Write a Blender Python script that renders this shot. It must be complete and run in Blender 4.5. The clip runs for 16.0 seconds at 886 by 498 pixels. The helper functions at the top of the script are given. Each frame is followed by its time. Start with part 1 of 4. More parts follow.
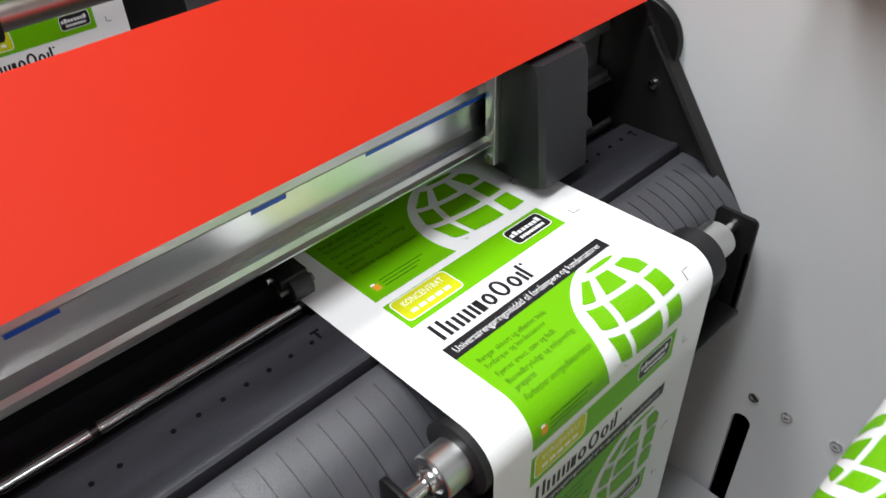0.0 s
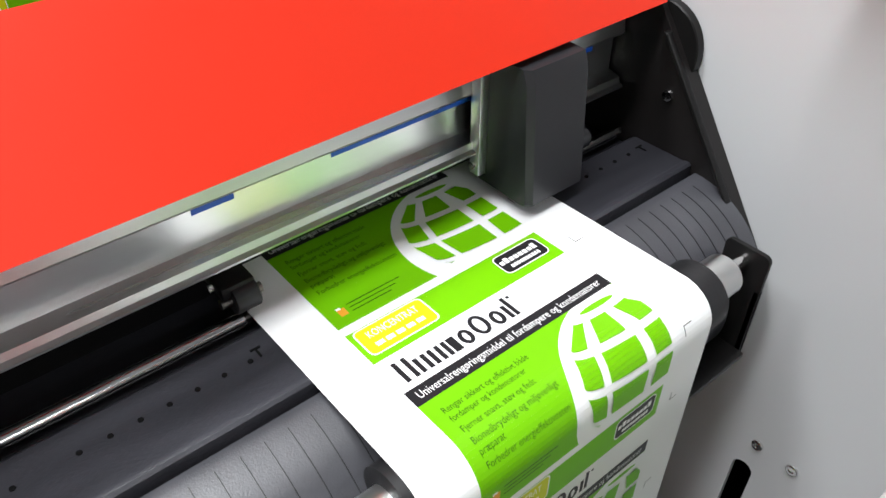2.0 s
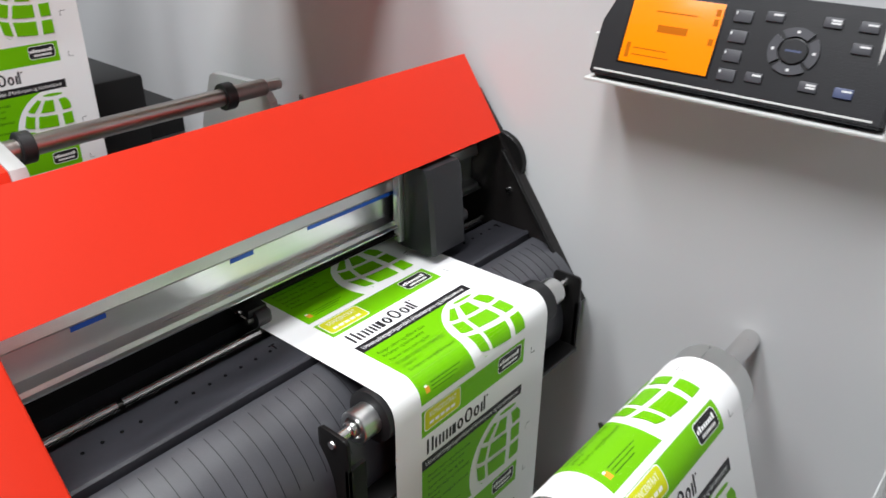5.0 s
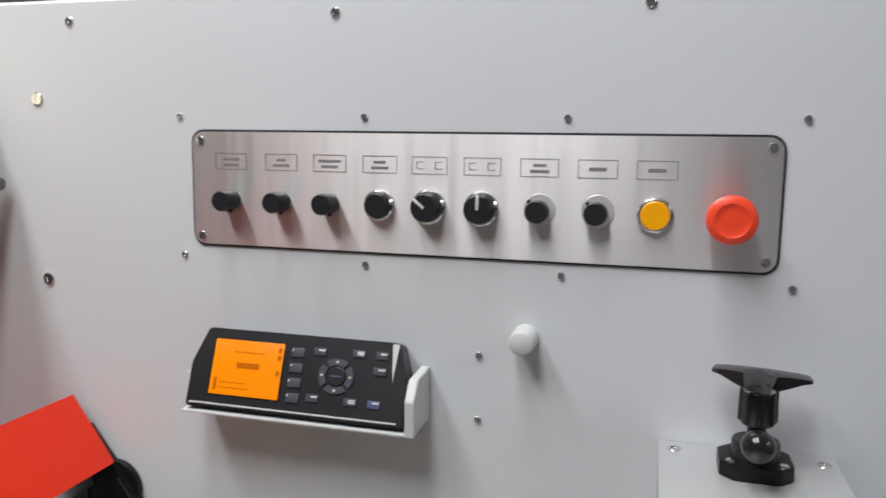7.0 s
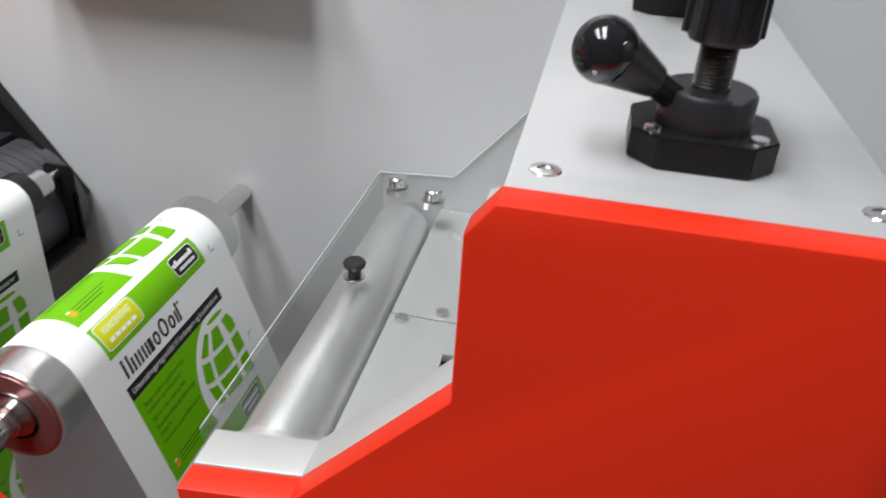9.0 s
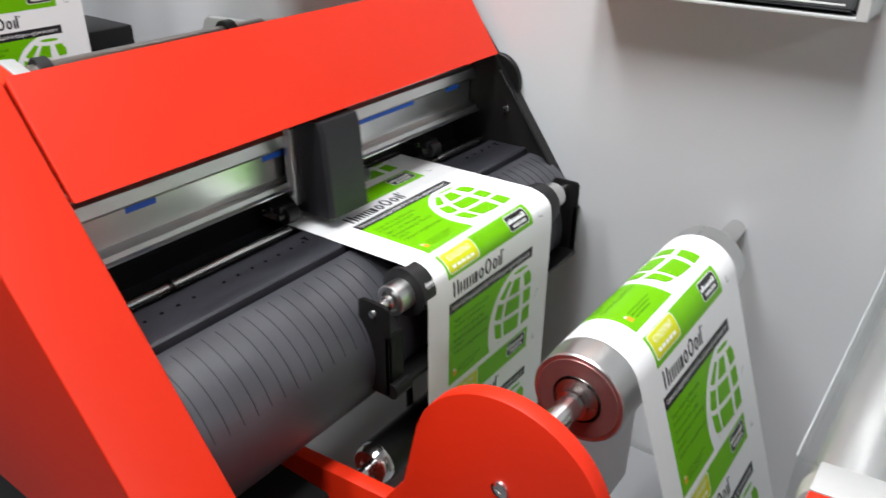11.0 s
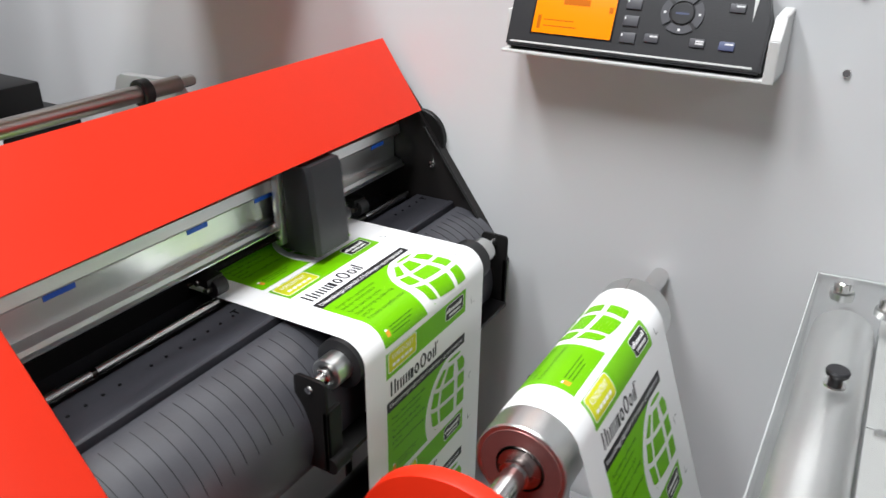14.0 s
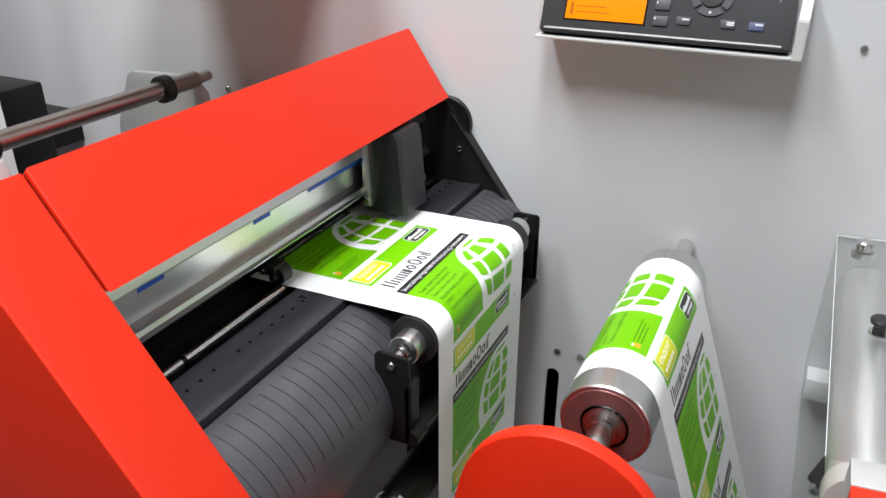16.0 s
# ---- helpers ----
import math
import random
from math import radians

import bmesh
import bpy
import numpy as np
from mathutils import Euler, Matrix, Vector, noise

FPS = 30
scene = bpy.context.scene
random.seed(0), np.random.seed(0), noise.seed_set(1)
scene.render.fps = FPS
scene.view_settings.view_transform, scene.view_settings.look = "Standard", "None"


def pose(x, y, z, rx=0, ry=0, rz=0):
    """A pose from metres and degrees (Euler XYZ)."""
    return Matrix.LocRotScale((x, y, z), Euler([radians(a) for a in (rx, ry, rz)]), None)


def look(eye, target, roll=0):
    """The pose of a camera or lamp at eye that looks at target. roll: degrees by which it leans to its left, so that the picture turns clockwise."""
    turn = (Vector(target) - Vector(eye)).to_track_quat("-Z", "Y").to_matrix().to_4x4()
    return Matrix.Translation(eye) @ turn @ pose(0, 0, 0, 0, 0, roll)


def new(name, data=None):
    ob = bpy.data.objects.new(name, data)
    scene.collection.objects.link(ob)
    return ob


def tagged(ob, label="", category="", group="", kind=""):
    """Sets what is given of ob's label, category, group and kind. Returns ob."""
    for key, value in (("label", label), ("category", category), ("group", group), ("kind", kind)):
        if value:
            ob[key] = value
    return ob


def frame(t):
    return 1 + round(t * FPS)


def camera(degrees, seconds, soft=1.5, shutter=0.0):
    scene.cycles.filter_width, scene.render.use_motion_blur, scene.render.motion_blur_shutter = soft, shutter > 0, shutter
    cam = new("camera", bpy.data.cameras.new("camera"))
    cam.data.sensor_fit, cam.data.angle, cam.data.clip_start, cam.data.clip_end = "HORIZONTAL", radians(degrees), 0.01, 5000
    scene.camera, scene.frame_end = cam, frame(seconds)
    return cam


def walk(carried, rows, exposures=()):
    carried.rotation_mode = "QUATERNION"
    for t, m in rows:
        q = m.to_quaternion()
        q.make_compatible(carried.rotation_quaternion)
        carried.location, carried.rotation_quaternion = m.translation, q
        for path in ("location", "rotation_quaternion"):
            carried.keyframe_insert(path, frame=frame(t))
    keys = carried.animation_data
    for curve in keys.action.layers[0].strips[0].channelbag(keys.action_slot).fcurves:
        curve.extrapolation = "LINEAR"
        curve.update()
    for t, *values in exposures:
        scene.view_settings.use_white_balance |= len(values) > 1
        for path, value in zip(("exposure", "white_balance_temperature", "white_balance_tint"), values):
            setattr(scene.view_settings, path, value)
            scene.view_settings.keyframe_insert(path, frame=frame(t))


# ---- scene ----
cam = camera(59.7, 16.0, soft=1.5, shutter=0.5)
PATH = [
    (0, (0.152, -0.406, 1.318), (-0.988, 0.652, 0.06), -2.0),
    (0.5, (0.127, -0.376, 1.307), (-0.995, 0.648, 0.005), 0.1),
    (1, (0.132, -0.359, 1.305), (-1.068, 0.648, 0.062), 1.3),
    (1.5, (0.133, -0.358, 1.301), (-1.032, 0.637, 0.016), 1.0),
    (2, (0.143, -0.357, 1.302), (-1.041, 0.628, 0.026), 0.2),
    (2.5, (0.159, -0.359, 1.306), (-1.055, 0.598, 0.038), -0.5),
    (3, (0.178, -0.369, 1.314), (-1.062, 0.576, 0.062), -0.4),
    (3.5, (0.222, -0.393, 1.328), (-1.089, 0.554, 0.151), -0.5),
    (4, (0.264, -0.433, 1.349), (-1.038, 0.642, 0.276), -0.3),
    (6.3, (0.349, -0.606, 1.383), (-0.555, 1.07, 0.77), 1.8),
    (6.5, (0.376, -0.594, 1.399), (-0.491, 1.143, 0.917), 1.4),
    (6.8, (0.378, -0.599, 1.414), (-0.243, 1.282, 1.138), 1.4),
    (7, (0.389, -0.595, 1.442), (-0.136, 1.316, 1.173), 0.8),
    (7.5, (0.379, -0.598, 1.445), (-0.085, 1.331, 1.192), 0.7),
    (7.6, (0.385, -0.597, 1.435), (-0.069, 1.331, 1.163), 0.6),
    (8, (0.408, -0.582, 1.412), (0.203, 1.310, 0.799), 0.7),
    (8.2, (0.416, -0.578, 1.374), (0.229, 1.288, 0.678), 1.4),
    (8.5, (0.422, -0.548, 1.342), (0.23, 1.22, 0.426), 3.5),
    (9, (0.421, -0.543, 1.319), (0.116, 1.165, 0.325), 3.6),
    (9.4, (0.411, -0.549, 1.313), (0.024, 1.11, 0.266), 2.5),
    (9.7, (0.38, -0.568, 1.315), (-0.151, 1.062, 0.285), 2.3),
    (10.1, (0.344, -0.59, 1.314), (-0.44, 0.957, 0.318), 0.7),
    (12.3, (0.286, -0.63, 1.333), (-0.839, 0.767, 0.448), 0.8),
    (12.5, (0.297, -0.626, 1.339), (-0.824, 0.769, 0.446), 0.7),
    (13, (0.338, -0.606, 1.345), (-0.826, 0.779, 0.492), 2.7),
    (13.5, (0.34, -0.598, 1.343), (-0.73, 0.866, 0.501), 2.3),
    (14, (0.286, -0.611, 1.34), (-0.618, 0.947, 0.47), 0.8),
    (14.5, (0.242, -0.634, 1.337), (-0.559, 0.977, 0.462), 0.7),
    (15, (0.226, -0.653, 1.339), (-0.549, 0.973, 0.468), 0.8),
    (15.5, (0.224, -0.667, 1.342), (-0.56, 0.955, 0.474), 0.6),
    (16, (0.225, -0.674, 1.342), (-0.549, 0.942, 0.455), 0.2),
]
EXPOSURES = [(0, -0.3), (0.5, -0.22), (1.5, -0.03), (3.0, 0.02), (4.0, -0.12), (6.3, -0.15), (6.6, -0.4), (7.0, -0.52), (7.6, -0.72), (8.2, -0.58), (9.0, -0.30), (10.0, -0.12), (12.5, 0.06), (14.0, 0.0), (16.0, -0.02)]
walk(cam, [(t, look(eye, target, roll)) for t, eye, target, roll in PATH], EXPOSURES)


# ---- world and light ----
world = bpy.data.worlds.new("room_light")
world.use_nodes = True
scene.world = world
world.node_tree.nodes["Background"].inputs[0].default_value = (0.75, 0.8, 0.85, 1)
world.node_tree.nodes["Background"].inputs[1].default_value = 0.15


def ceiling_lamp(x, y, power):
    lamp = bpy.data.lights.new("tube_light", "AREA")
    lamp.shape, lamp.size, lamp.size_y, lamp.energy = "RECTANGLE", 0.28, 1.2, power
    lamp.color = (0.95, 0.975, 1.0)
    ob = new("tube_light", lamp)
    ob.matrix_world = pose(x, y, 2.66)


LAMPS = [(-0.45, -0.8), (0.12, -0.8), (2.9, -0.8)]
for lx, ly in LAMPS:
    ceiling_lamp(lx, ly, 34.0)

# ---- materials ----


def material(name, color, rough=0.5, metal=0.0, vary=0.08, scale=6.0, grain=120.0, bump=0.05, coat=0.0, stretch=(1, 1, 1), spec=0.5):
    """Base colour with two scales of variation, fine relief and roughness wear."""
    m = bpy.data.materials.new(name)
    m.use_nodes = True
    nt = m.node_tree
    n, l = nt.nodes, nt.links
    b = n["Principled BSDF"]
    tc = n.new("ShaderNodeTexCoord")
    mp = n.new("ShaderNodeMapping")
    mp.inputs["Scale"].default_value = stretch
    l.new(tc.outputs["Object"], mp.inputs["Vector"])
    big, fine = n.new("ShaderNodeTexNoise"), n.new("ShaderNodeTexNoise")
    big.inputs["Scale"].default_value, fine.inputs["Scale"].default_value = scale, grain
    big.inputs["Detail"].default_value, fine.inputs["Detail"].default_value = 5, 3
    for t in (big, fine):
        l.new(mp.outputs[0], t.inputs["Vector"])
    mix = n.new("ShaderNodeMix")
    mix.data_type = "RGBA"
    lo = tuple(c * (1 - vary) for c in color)
    hi = tuple(min(1, c * (1 + vary)) for c in color)
    mix.inputs[6].default_value, mix.inputs[7].default_value = (*lo, 1), (*hi, 1)
    add = n.new("ShaderNodeMath")
    add.operation = "MULTIPLY_ADD"
    l.new(fine.outputs["Fac"], add.inputs[0])
    add.inputs[1].default_value = 0.35
    sub = n.new("ShaderNodeMath")
    sub.operation = "MULTIPLY_ADD"
    l.new(big.outputs["Fac"], sub.inputs[0])
    sub.inputs[1].default_value, sub.inputs[2].default_value = 1.3, -0.3
    l.new(sub.outputs[0], add.inputs[2])
    l.new(add.outputs[0], mix.inputs[0])
    l.new(mix.outputs[2], b.inputs["Base Color"])
    rr = n.new("ShaderNodeMapRange")
    rr.inputs[3].default_value, rr.inputs[4].default_value = max(0.02, rough - 0.07), min(1, rough + 0.07)
    l.new(big.outputs["Fac"], rr.inputs[0])
    l.new(rr.outputs[0], b.inputs["Roughness"])
    b.inputs["Metallic"].default_value = metal
    b.inputs["Coat Weight"].default_value = coat
    b.inputs["Specular IOR Level"].default_value = spec
    if bump:
        bp = n.new("ShaderNodeBump")
        bp.inputs["Strength"].default_value, bp.inputs["Distance"].default_value = bump, 0.001
        l.new(fine.outputs["Fac"], bp.inputs["Height"])
        l.new(bp.outputs[0], b.inputs["Normal"])
    return m


def glow(name, color, strength):
    m = bpy.data.materials.new(name)
    m.use_nodes = True
    b = m.node_tree.nodes["Principled BSDF"]
    b.inputs["Base Color"].default_value = (*[c * 0.4 for c in color], 1)
    b.inputs["Emission Color"].default_value = (*color, 1)
    b.inputs["Emission Strength"].default_value = strength
    b.inputs["Roughness"].default_value = 0.25
    return m


def clear(name, color):
    """Clear sheet: see-through with a glossy face."""
    m = bpy.data.materials.new(name)
    m.use_nodes = True
    n, l = m.node_tree.nodes, m.node_tree.links
    n.remove(n["Principled BSDF"])
    tr, gl, mx = n.new("ShaderNodeBsdfTransparent"), n.new("ShaderNodeBsdfGlossy"), n.new("ShaderNodeMixShader")
    tr.inputs[0].default_value = (*color, 1)
    gl.inputs["Roughness"].default_value = 0.05
    mx.inputs[0].default_value = 0.07
    l.new(tr.outputs[0], mx.inputs[1])
    l.new(gl.outputs[0], mx.inputs[2])
    l.new(mx.outputs[0], n["Material Output"].inputs[0])
    return m


GREY_PAINT = material("grey_powder_coat", (0.57, 0.575, 0.585), 0.55, vary=0.03, scale=3, grain=900, bump=0.06)
GREY_LIGHT = material("light_grey_paint", (0.52, 0.52, 0.51), 0.5, vary=0.04, scale=5, grain=500, bump=0.06)
RED_PAINT = material("red_powder_coat", (0.66, 0.021, 0.002), 0.48, vary=0.07, scale=5, grain=900, bump=0.04, spec=0.40)
BLACK_PLASTIC = material("black_plastic", (0.012, 0.012, 0.014), 0.38, vary=0.2, scale=8, grain=800, bump=0.12)
BLACK_SATIN = material("black_satin_metal", (0.008, 0.0075, 0.0075), 0.36, vary=0.2, scale=8, grain=400, bump=0.05, spec=0.2)
BLACK_PAINT = material("black_powder_coat", (0.0095, 0.0080, 0.0078), 0.42, vary=0.15, scale=6, grain=600, bump=0.08, spec=0.35)
GUIDE_BLACK = material("moulded_black_plastic", (0.038, 0.038, 0.045), 0.42, vary=0.35, scale=35, grain=1200, bump=0.15, spec=0.95)
PLATEN_BLACK = material("textured_black_plastic", (0.029, 0.029, 0.035), 0.38, vary=0.45, scale=28, grain=700, bump=0.25, stretch=(3, 0.5, 1))
CARRIAGE_GREY = material("dark_grey_plastic", (0.0145, 0.0145, 0.0170), 0.42, vary=0.15, scale=10, grain=1200, bump=0.10)
RUBBER = material("black_rubber", (0.010, 0.010, 0.011), 0.5, vary=0.2, scale=30, grain=500, bump=0.1)
STEEL = material("brushed_steel", (0.93, 0.89, 0.87), 0.40, 0.75, vary=0.07, scale=4, grain=90, bump=0.03, stretch=(1, 1, 30))
PLATE_STEEL = material("vertically_brushed_steel", (0.80, 0.755, 0.74), 0.40, 1.0, vary=0.05, scale=4, grain=90, bump=0.02, stretch=(30, 1, 1))
PLATE_STEEL.node_tree.nodes["Principled BSDF"].inputs["Anisotropic"].default_value = 0.8
PLATE_STEEL.node_tree.nodes["Principled BSDF"].inputs["Anisotropic Rotation"].default_value = 0.25
CHROME = material("polished_steel", (0.72, 0.71, 0.70), 0.16, 1.0, vary=0.06, scale=20, grain=300, bump=0.02)
ROLLER_STEEL = material("bright_roller_steel", (0.78, 0.78, 0.78), 0.36, 0.85, vary=0.05, scale=20, grain=200, bump=0.02)
SHAFT_STEEL = material("dull_shaft_steel", (0.40, 0.36, 0.34), 0.32, 1.0, vary=0.12, scale=14, grain=300, bump=0.03)
ALUMINIUM = material("anodised_aluminium", (0.70, 0.71, 0.70), 0.30, 1.0, vary=0.06, scale=12, grain=200, bump=0.03, stretch=(6, 0.3, 6))
BEARING_RED = material("reddish_anodised_face", (0.30, 0.14, 0.13), 0.35, 0.7, vary=0.15, scale=40, grain=300, bump=0.03)
BEARING_STEEL = material("bearing_steel", (0.52, 0.44, 0.42), 0.28, 1.0, vary=0.2, scale=30, grain=400, bump=0.05)
DARK_STEEL = material("dark_steel", (0.16, 0.15, 0.14), 0.35, 1.0, vary=0.2, scale=30, grain=400, bump=0.05)
PAPER = material("gloss_paper", (0.86, 0.86, 0.86), 0.38, vary=0.012, scale=8, grain=900, bump=0.02, spec=0.22)
PRINT_GREEN = material("green_print", (0.150, 0.46, 0.001), 0.38, vary=0.05, scale=20, grain=900, bump=0.02, spec=0.22)
PRINT_BLACK = material("black_print", (0.015, 0.014, 0.016), 0.38, vary=0.1, scale=20, grain=900, bump=0.02, spec=0.22)
PRINT_YELLOW = material("yellow_print", (0.60, 0.62, 0.01), 0.38, vary=0.05, scale=20, grain=900, bump=0.02, spec=0.22)
PRINT_DARK = material("dark_green_print", (0.016, 0.075, 0.003), 0.38, vary=0.05, scale=20, grain=900, bump=0.02, spec=0.22)
PRINT_ORANGE = material("orange_print", (0.75, 0.33, 0.03), 0.38, vary=0.1, scale=20, grain=900, bump=0.02, spec=0.22)
BLUE_TAPE = material("blue_tape", (0.01, 0.09, 0.5), 0.45, vary=0.08, scale=40, grain=600, bump=0.05)
WHITE_PLASTIC = material("white_plastic", (0.62, 0.62, 0.62), 0.4, vary=0.04, scale=30, grain=400, bump=0.03)
STOP_RED = material("red_plastic", (0.85, 0.06, 0.02), 0.35, vary=0.05, scale=30, grain=400, bump=0.02)
CREAM = material("cream_film", (0.80, 0.66, 0.42), 0.4, vary=0.06, scale=5, grain=80, bump=0.03)
KEY_GREY = material("key_grey_plastic", (0.05, 0.05, 0.058), 0.45, vary=0.1, scale=60, grain=600, bump=0.03)
KEY_BLUE = material("key_blue_plastic", (0.06, 0.075, 0.15), 0.45, vary=0.1, scale=60, grain=600, bump=0.03)
LINE_GREY = material("grey_line_print", (0.33, 0.32, 0.315), 0.45, 0.6, vary=0.1, scale=60, grain=600, bump=0.02)
YELLOW_MARK = material("yellow_plastic", (0.8, 0.62, 0.01), 0.4, vary=0.06, scale=60, grain=400, bump=0.02)
# near black that puts the shade of recesses and openings into colour
RECESS_SHADE = material("painted_recess_shade", (0.004, 0.004, 0.004), 0.9, vary=0.2, scale=20, grain=200, bump=0.05, spec=0.1)
LOWER_GREY = material("machine_grey", (0.30, 0.30, 0.31), 0.5, vary=0.06, scale=4, grain=500, bump=0.08)
# floor, side and south walls are unseen; dark tones hold down bounce light
FLOOR_GREY = material("floor_low_bounce", (0.16, 0.16, 0.165), 0.5, vary=0.1, scale=3, grain=200, bump=0.05)
WALL_WHITE = material("white_wall_paint", (0.74, 0.74, 0.75), 0.7, vary=0.03, scale=2, grain=300, bump=0.08)
WALL_SIDE_DIM = material("side_wall_low_bounce", (0.30, 0.30, 0.31), 0.7, vary=0.05, scale=2, grain=300, bump=0.08)
WALL_SOUTH_DIM = material("south_wall_low_bounce", (0.28, 0.28, 0.29), 0.7, vary=0.05, scale=2, grain=300, bump=0.08)
ALU_SATIN = material("satin_aluminium", (0.52, 0.52, 0.52), 0.45, 0.45, vary=0.04, scale=6, grain=60, bump=0.03, stretch=(1, 20, 1))
BASE_GREY = material("grey_zinc_plate", (0.50, 0.50, 0.49), 0.40, 0.3, vary=0.06, scale=8, grain=300, bump=0.05)
BARE_METAL = material("bare_sheet_metal", (0.46, 0.46, 0.46), 0.17, 0.85, vary=0.04, scale=6, grain=80, bump=0.02, stretch=(1, 1, 12))
# pale colour for the bright line along acrylic edges
EDGE_GLINT = material("painted_acrylic_edge_glint", (0.62, 0.65, 0.64), 0.25, vary=0.04, scale=30, grain=200, bump=0.01)
ACRYLIC = clear("clear_acrylic", (0.92, 0.925, 0.92))
SCREEN = glow("amber_screen", (1.0, 0.27, 0.0), 0.85)
SCREEN_DARK = glow("amber_screen_writing", (0.62, 0.15, 0.0), 0.6)
AMBER_LENS = glow("amber_button_lens", (1.0, 0.42, 0.0), 0.55)

# ---- building helpers ----


def finish(name, bm, mats, smooth=35):
    me = bpy.data.meshes.new(name)
    bmesh.ops.recalc_face_normals(bm, faces=bm.faces)
    bm.to_mesh(me)
    bm.free()
    for m in mats if isinstance(mats, (list, tuple)) else [mats]:
        me.materials.append(m)
    if smooth:
        me.polygons.foreach_set("use_smooth", [True] * len(me.polygons))
        me.set_sharp_from_angle(angle=radians(smooth))
    return me


def part(name, bm, mats, parent=None, label="", smooth=35):
    ob = new(name, finish(name, bm, mats, smooth))
    if parent:
        ob.parent = parent
    if label:
        ob["label"] = label
    return ob


def thing(name, label, category, group="", kind="", m=None):
    ob = new(name)
    ob.empty_display_size = 0.02
    if m is not None:
        ob.matrix_world = m
    return tagged(ob, label, category, group, kind)


def box(bm, x0, x1, y0, y1, z0, z1, bevel=0.0, seg=2):
    r = bmesh.ops.create_cube(bm, size=1.0)
    for v in r["verts"]:
        v.co = Vector(((x0 + x1) / 2 + v.co.x * (x1 - x0), (y0 + y1) / 2 + v.co.y * (y1 - y0), (z0 + z1) / 2 + v.co.z * (z1 - z0)))
    if bevel:
        es = list({e for v in r["verts"] for e in v.link_edges})
        bmesh.ops.bevel(bm, geom=es, offset=bevel, segments=seg, affect="EDGES", profile=0.5)
    return bm


def boxed(*a, **k):
    return box(bmesh.new(), *a, **k)


def prism(bm, profile, y0, y1, bevel=0.0, seg=2):
    """Profile of (x, z) extruded along y."""
    vs = [bm.verts.new((x, y0, z)) for x, z in profile]
    f = bm.faces.new(vs)
    ret = bmesh.ops.extrude_face_region(bm, geom=[f])
    nv = [g for g in ret["geom"] if isinstance(g, bmesh.types.BMVert)]
    for v in nv:
        v.co.y = y1
    if bevel:
        es = [e for e in bm.edges if (e.verts[0] in vs or e.verts[0] in nv) and e.is_manifold and e.calc_face_angle(0) > 0.6]
        bmesh.ops.bevel(bm, geom=es, offset=bevel, segments=seg, affect="EDGES", profile=0.5)
    return bm


def lathe(bm, rings, origin=(0, 0, 0), axis="y", seg=40):
    """Turned shape: rings of (distance along the axis, radius)."""
    rows = []
    for d, r in rings:
        row = []
        for i in range(seg):
            a = 2 * math.pi * i / seg
            c, s = r * math.cos(a), r * math.sin(a)
            p = {"y": (c, d, s), "z": (c, s, d), "x": (d, c, s)}[axis]
            row.append(bm.verts.new(Vector(origin) + Vector(p)))
        rows.append(row)
    for a, b in zip(rows, rows[1:]):
        for i in range(seg):
            j = (i + 1) % seg
            bm.faces.new((a[i], a[j], b[j], b[i]))
    bm.faces.new(rows[0])
    bm.faces.new(rows[-1])
    return bm


def turned(rings, origin=(0, 0, 0), axis="y", seg=40):
    return lathe(bmesh.new(), rings, origin, axis, seg)


def rod(bm, a, b, r, seg=20, r2=None):
    a, b = Vector(a), Vector(b)
    ret = bmesh.ops.create_cone(bm, cap_ends=True, segments=seg, radius1=r, radius2=r if r2 is None else r2, depth=(b - a).length)
    m = Matrix.Translation((a + b) / 2) @ (b - a).to_track_quat("Z", "Y").to_matrix().to_4x4()
    bmesh.ops.transform(bm, matrix=m, verts=ret["verts"])
    return bm


def arc(cx, cz, r, a0, a1, n):
    return [(cx + r * math.cos(radians(a0 + (a1 - a0) * i / n)), cz + r * math.sin(radians(a0 + (a1 - a0) * i / n))) for i in range(n + 1)]


def rounded(w, h, r, n=5):
    """Rounded rectangle outline about the origin."""
    pts = []
    for cx, cy, a in ((w / 2 - r, h / 2 - r, 0), (-w / 2 + r, h / 2 - r, 90), (-w / 2 + r, -h / 2 + r, 180), (w / 2 - r, -h / 2 + r, 270)):
        pts += arc(cx, cy, r, a, a + 90, n)
    return pts


# ---- structure ----
PANEL_TOP = 1.562


def build_panel():
    bm = bmesh.new()
    x0, x1, z0 = -1.5, 1.5, 0.25
    sx, sw, top, bottom = 0.0345, 0.0072, 0.857, 0.70
    up = [(x0, PANEL_TOP), (x0, 0.80), (sx - sw, 0.80)] + arc(sx, top - sw, sw, 180, 0, 12) + [(sx + sw, 0.80), (x1, 0.80), (x1, PANEL_TOP)]
    prism(bm, up, 0.0, 0.004)
    low = [(x0, 0.80), (x0, z0), (x1, z0), (x1, 0.80), (sx + sw, 0.80)] + arc(sx, bottom + sw, sw, 0, -180, 12) + [(sx - sw, 0.80)]
    prism(bm, low, 0.0, 0.004)
    ob = part("wall_north", bm, GREY_PAINT, smooth=0)
    tagged(ob, "light grey powder-coated steel machine panel", "panel", kind="structure")
    # added black sheet gives the slot its shade
    ob = part("wall_slot_shade", boxed(x0, x1, 0.10, 0.12, z0, PANEL_TOP - 0.02), RECESS_SHADE)
    tagged(ob, "black sheet standing for the shade inside the machine cabinet", "panel", kind="structure")
    ob = part("cabinet_top", boxed(x0, x1, 0.004, 0.6, PANEL_TOP - 0.006, PANEL_TOP - 0.002), GREY_PAINT)
    tagged(ob, "light grey top sheet of the machine cabinet", "panel", kind="structure")


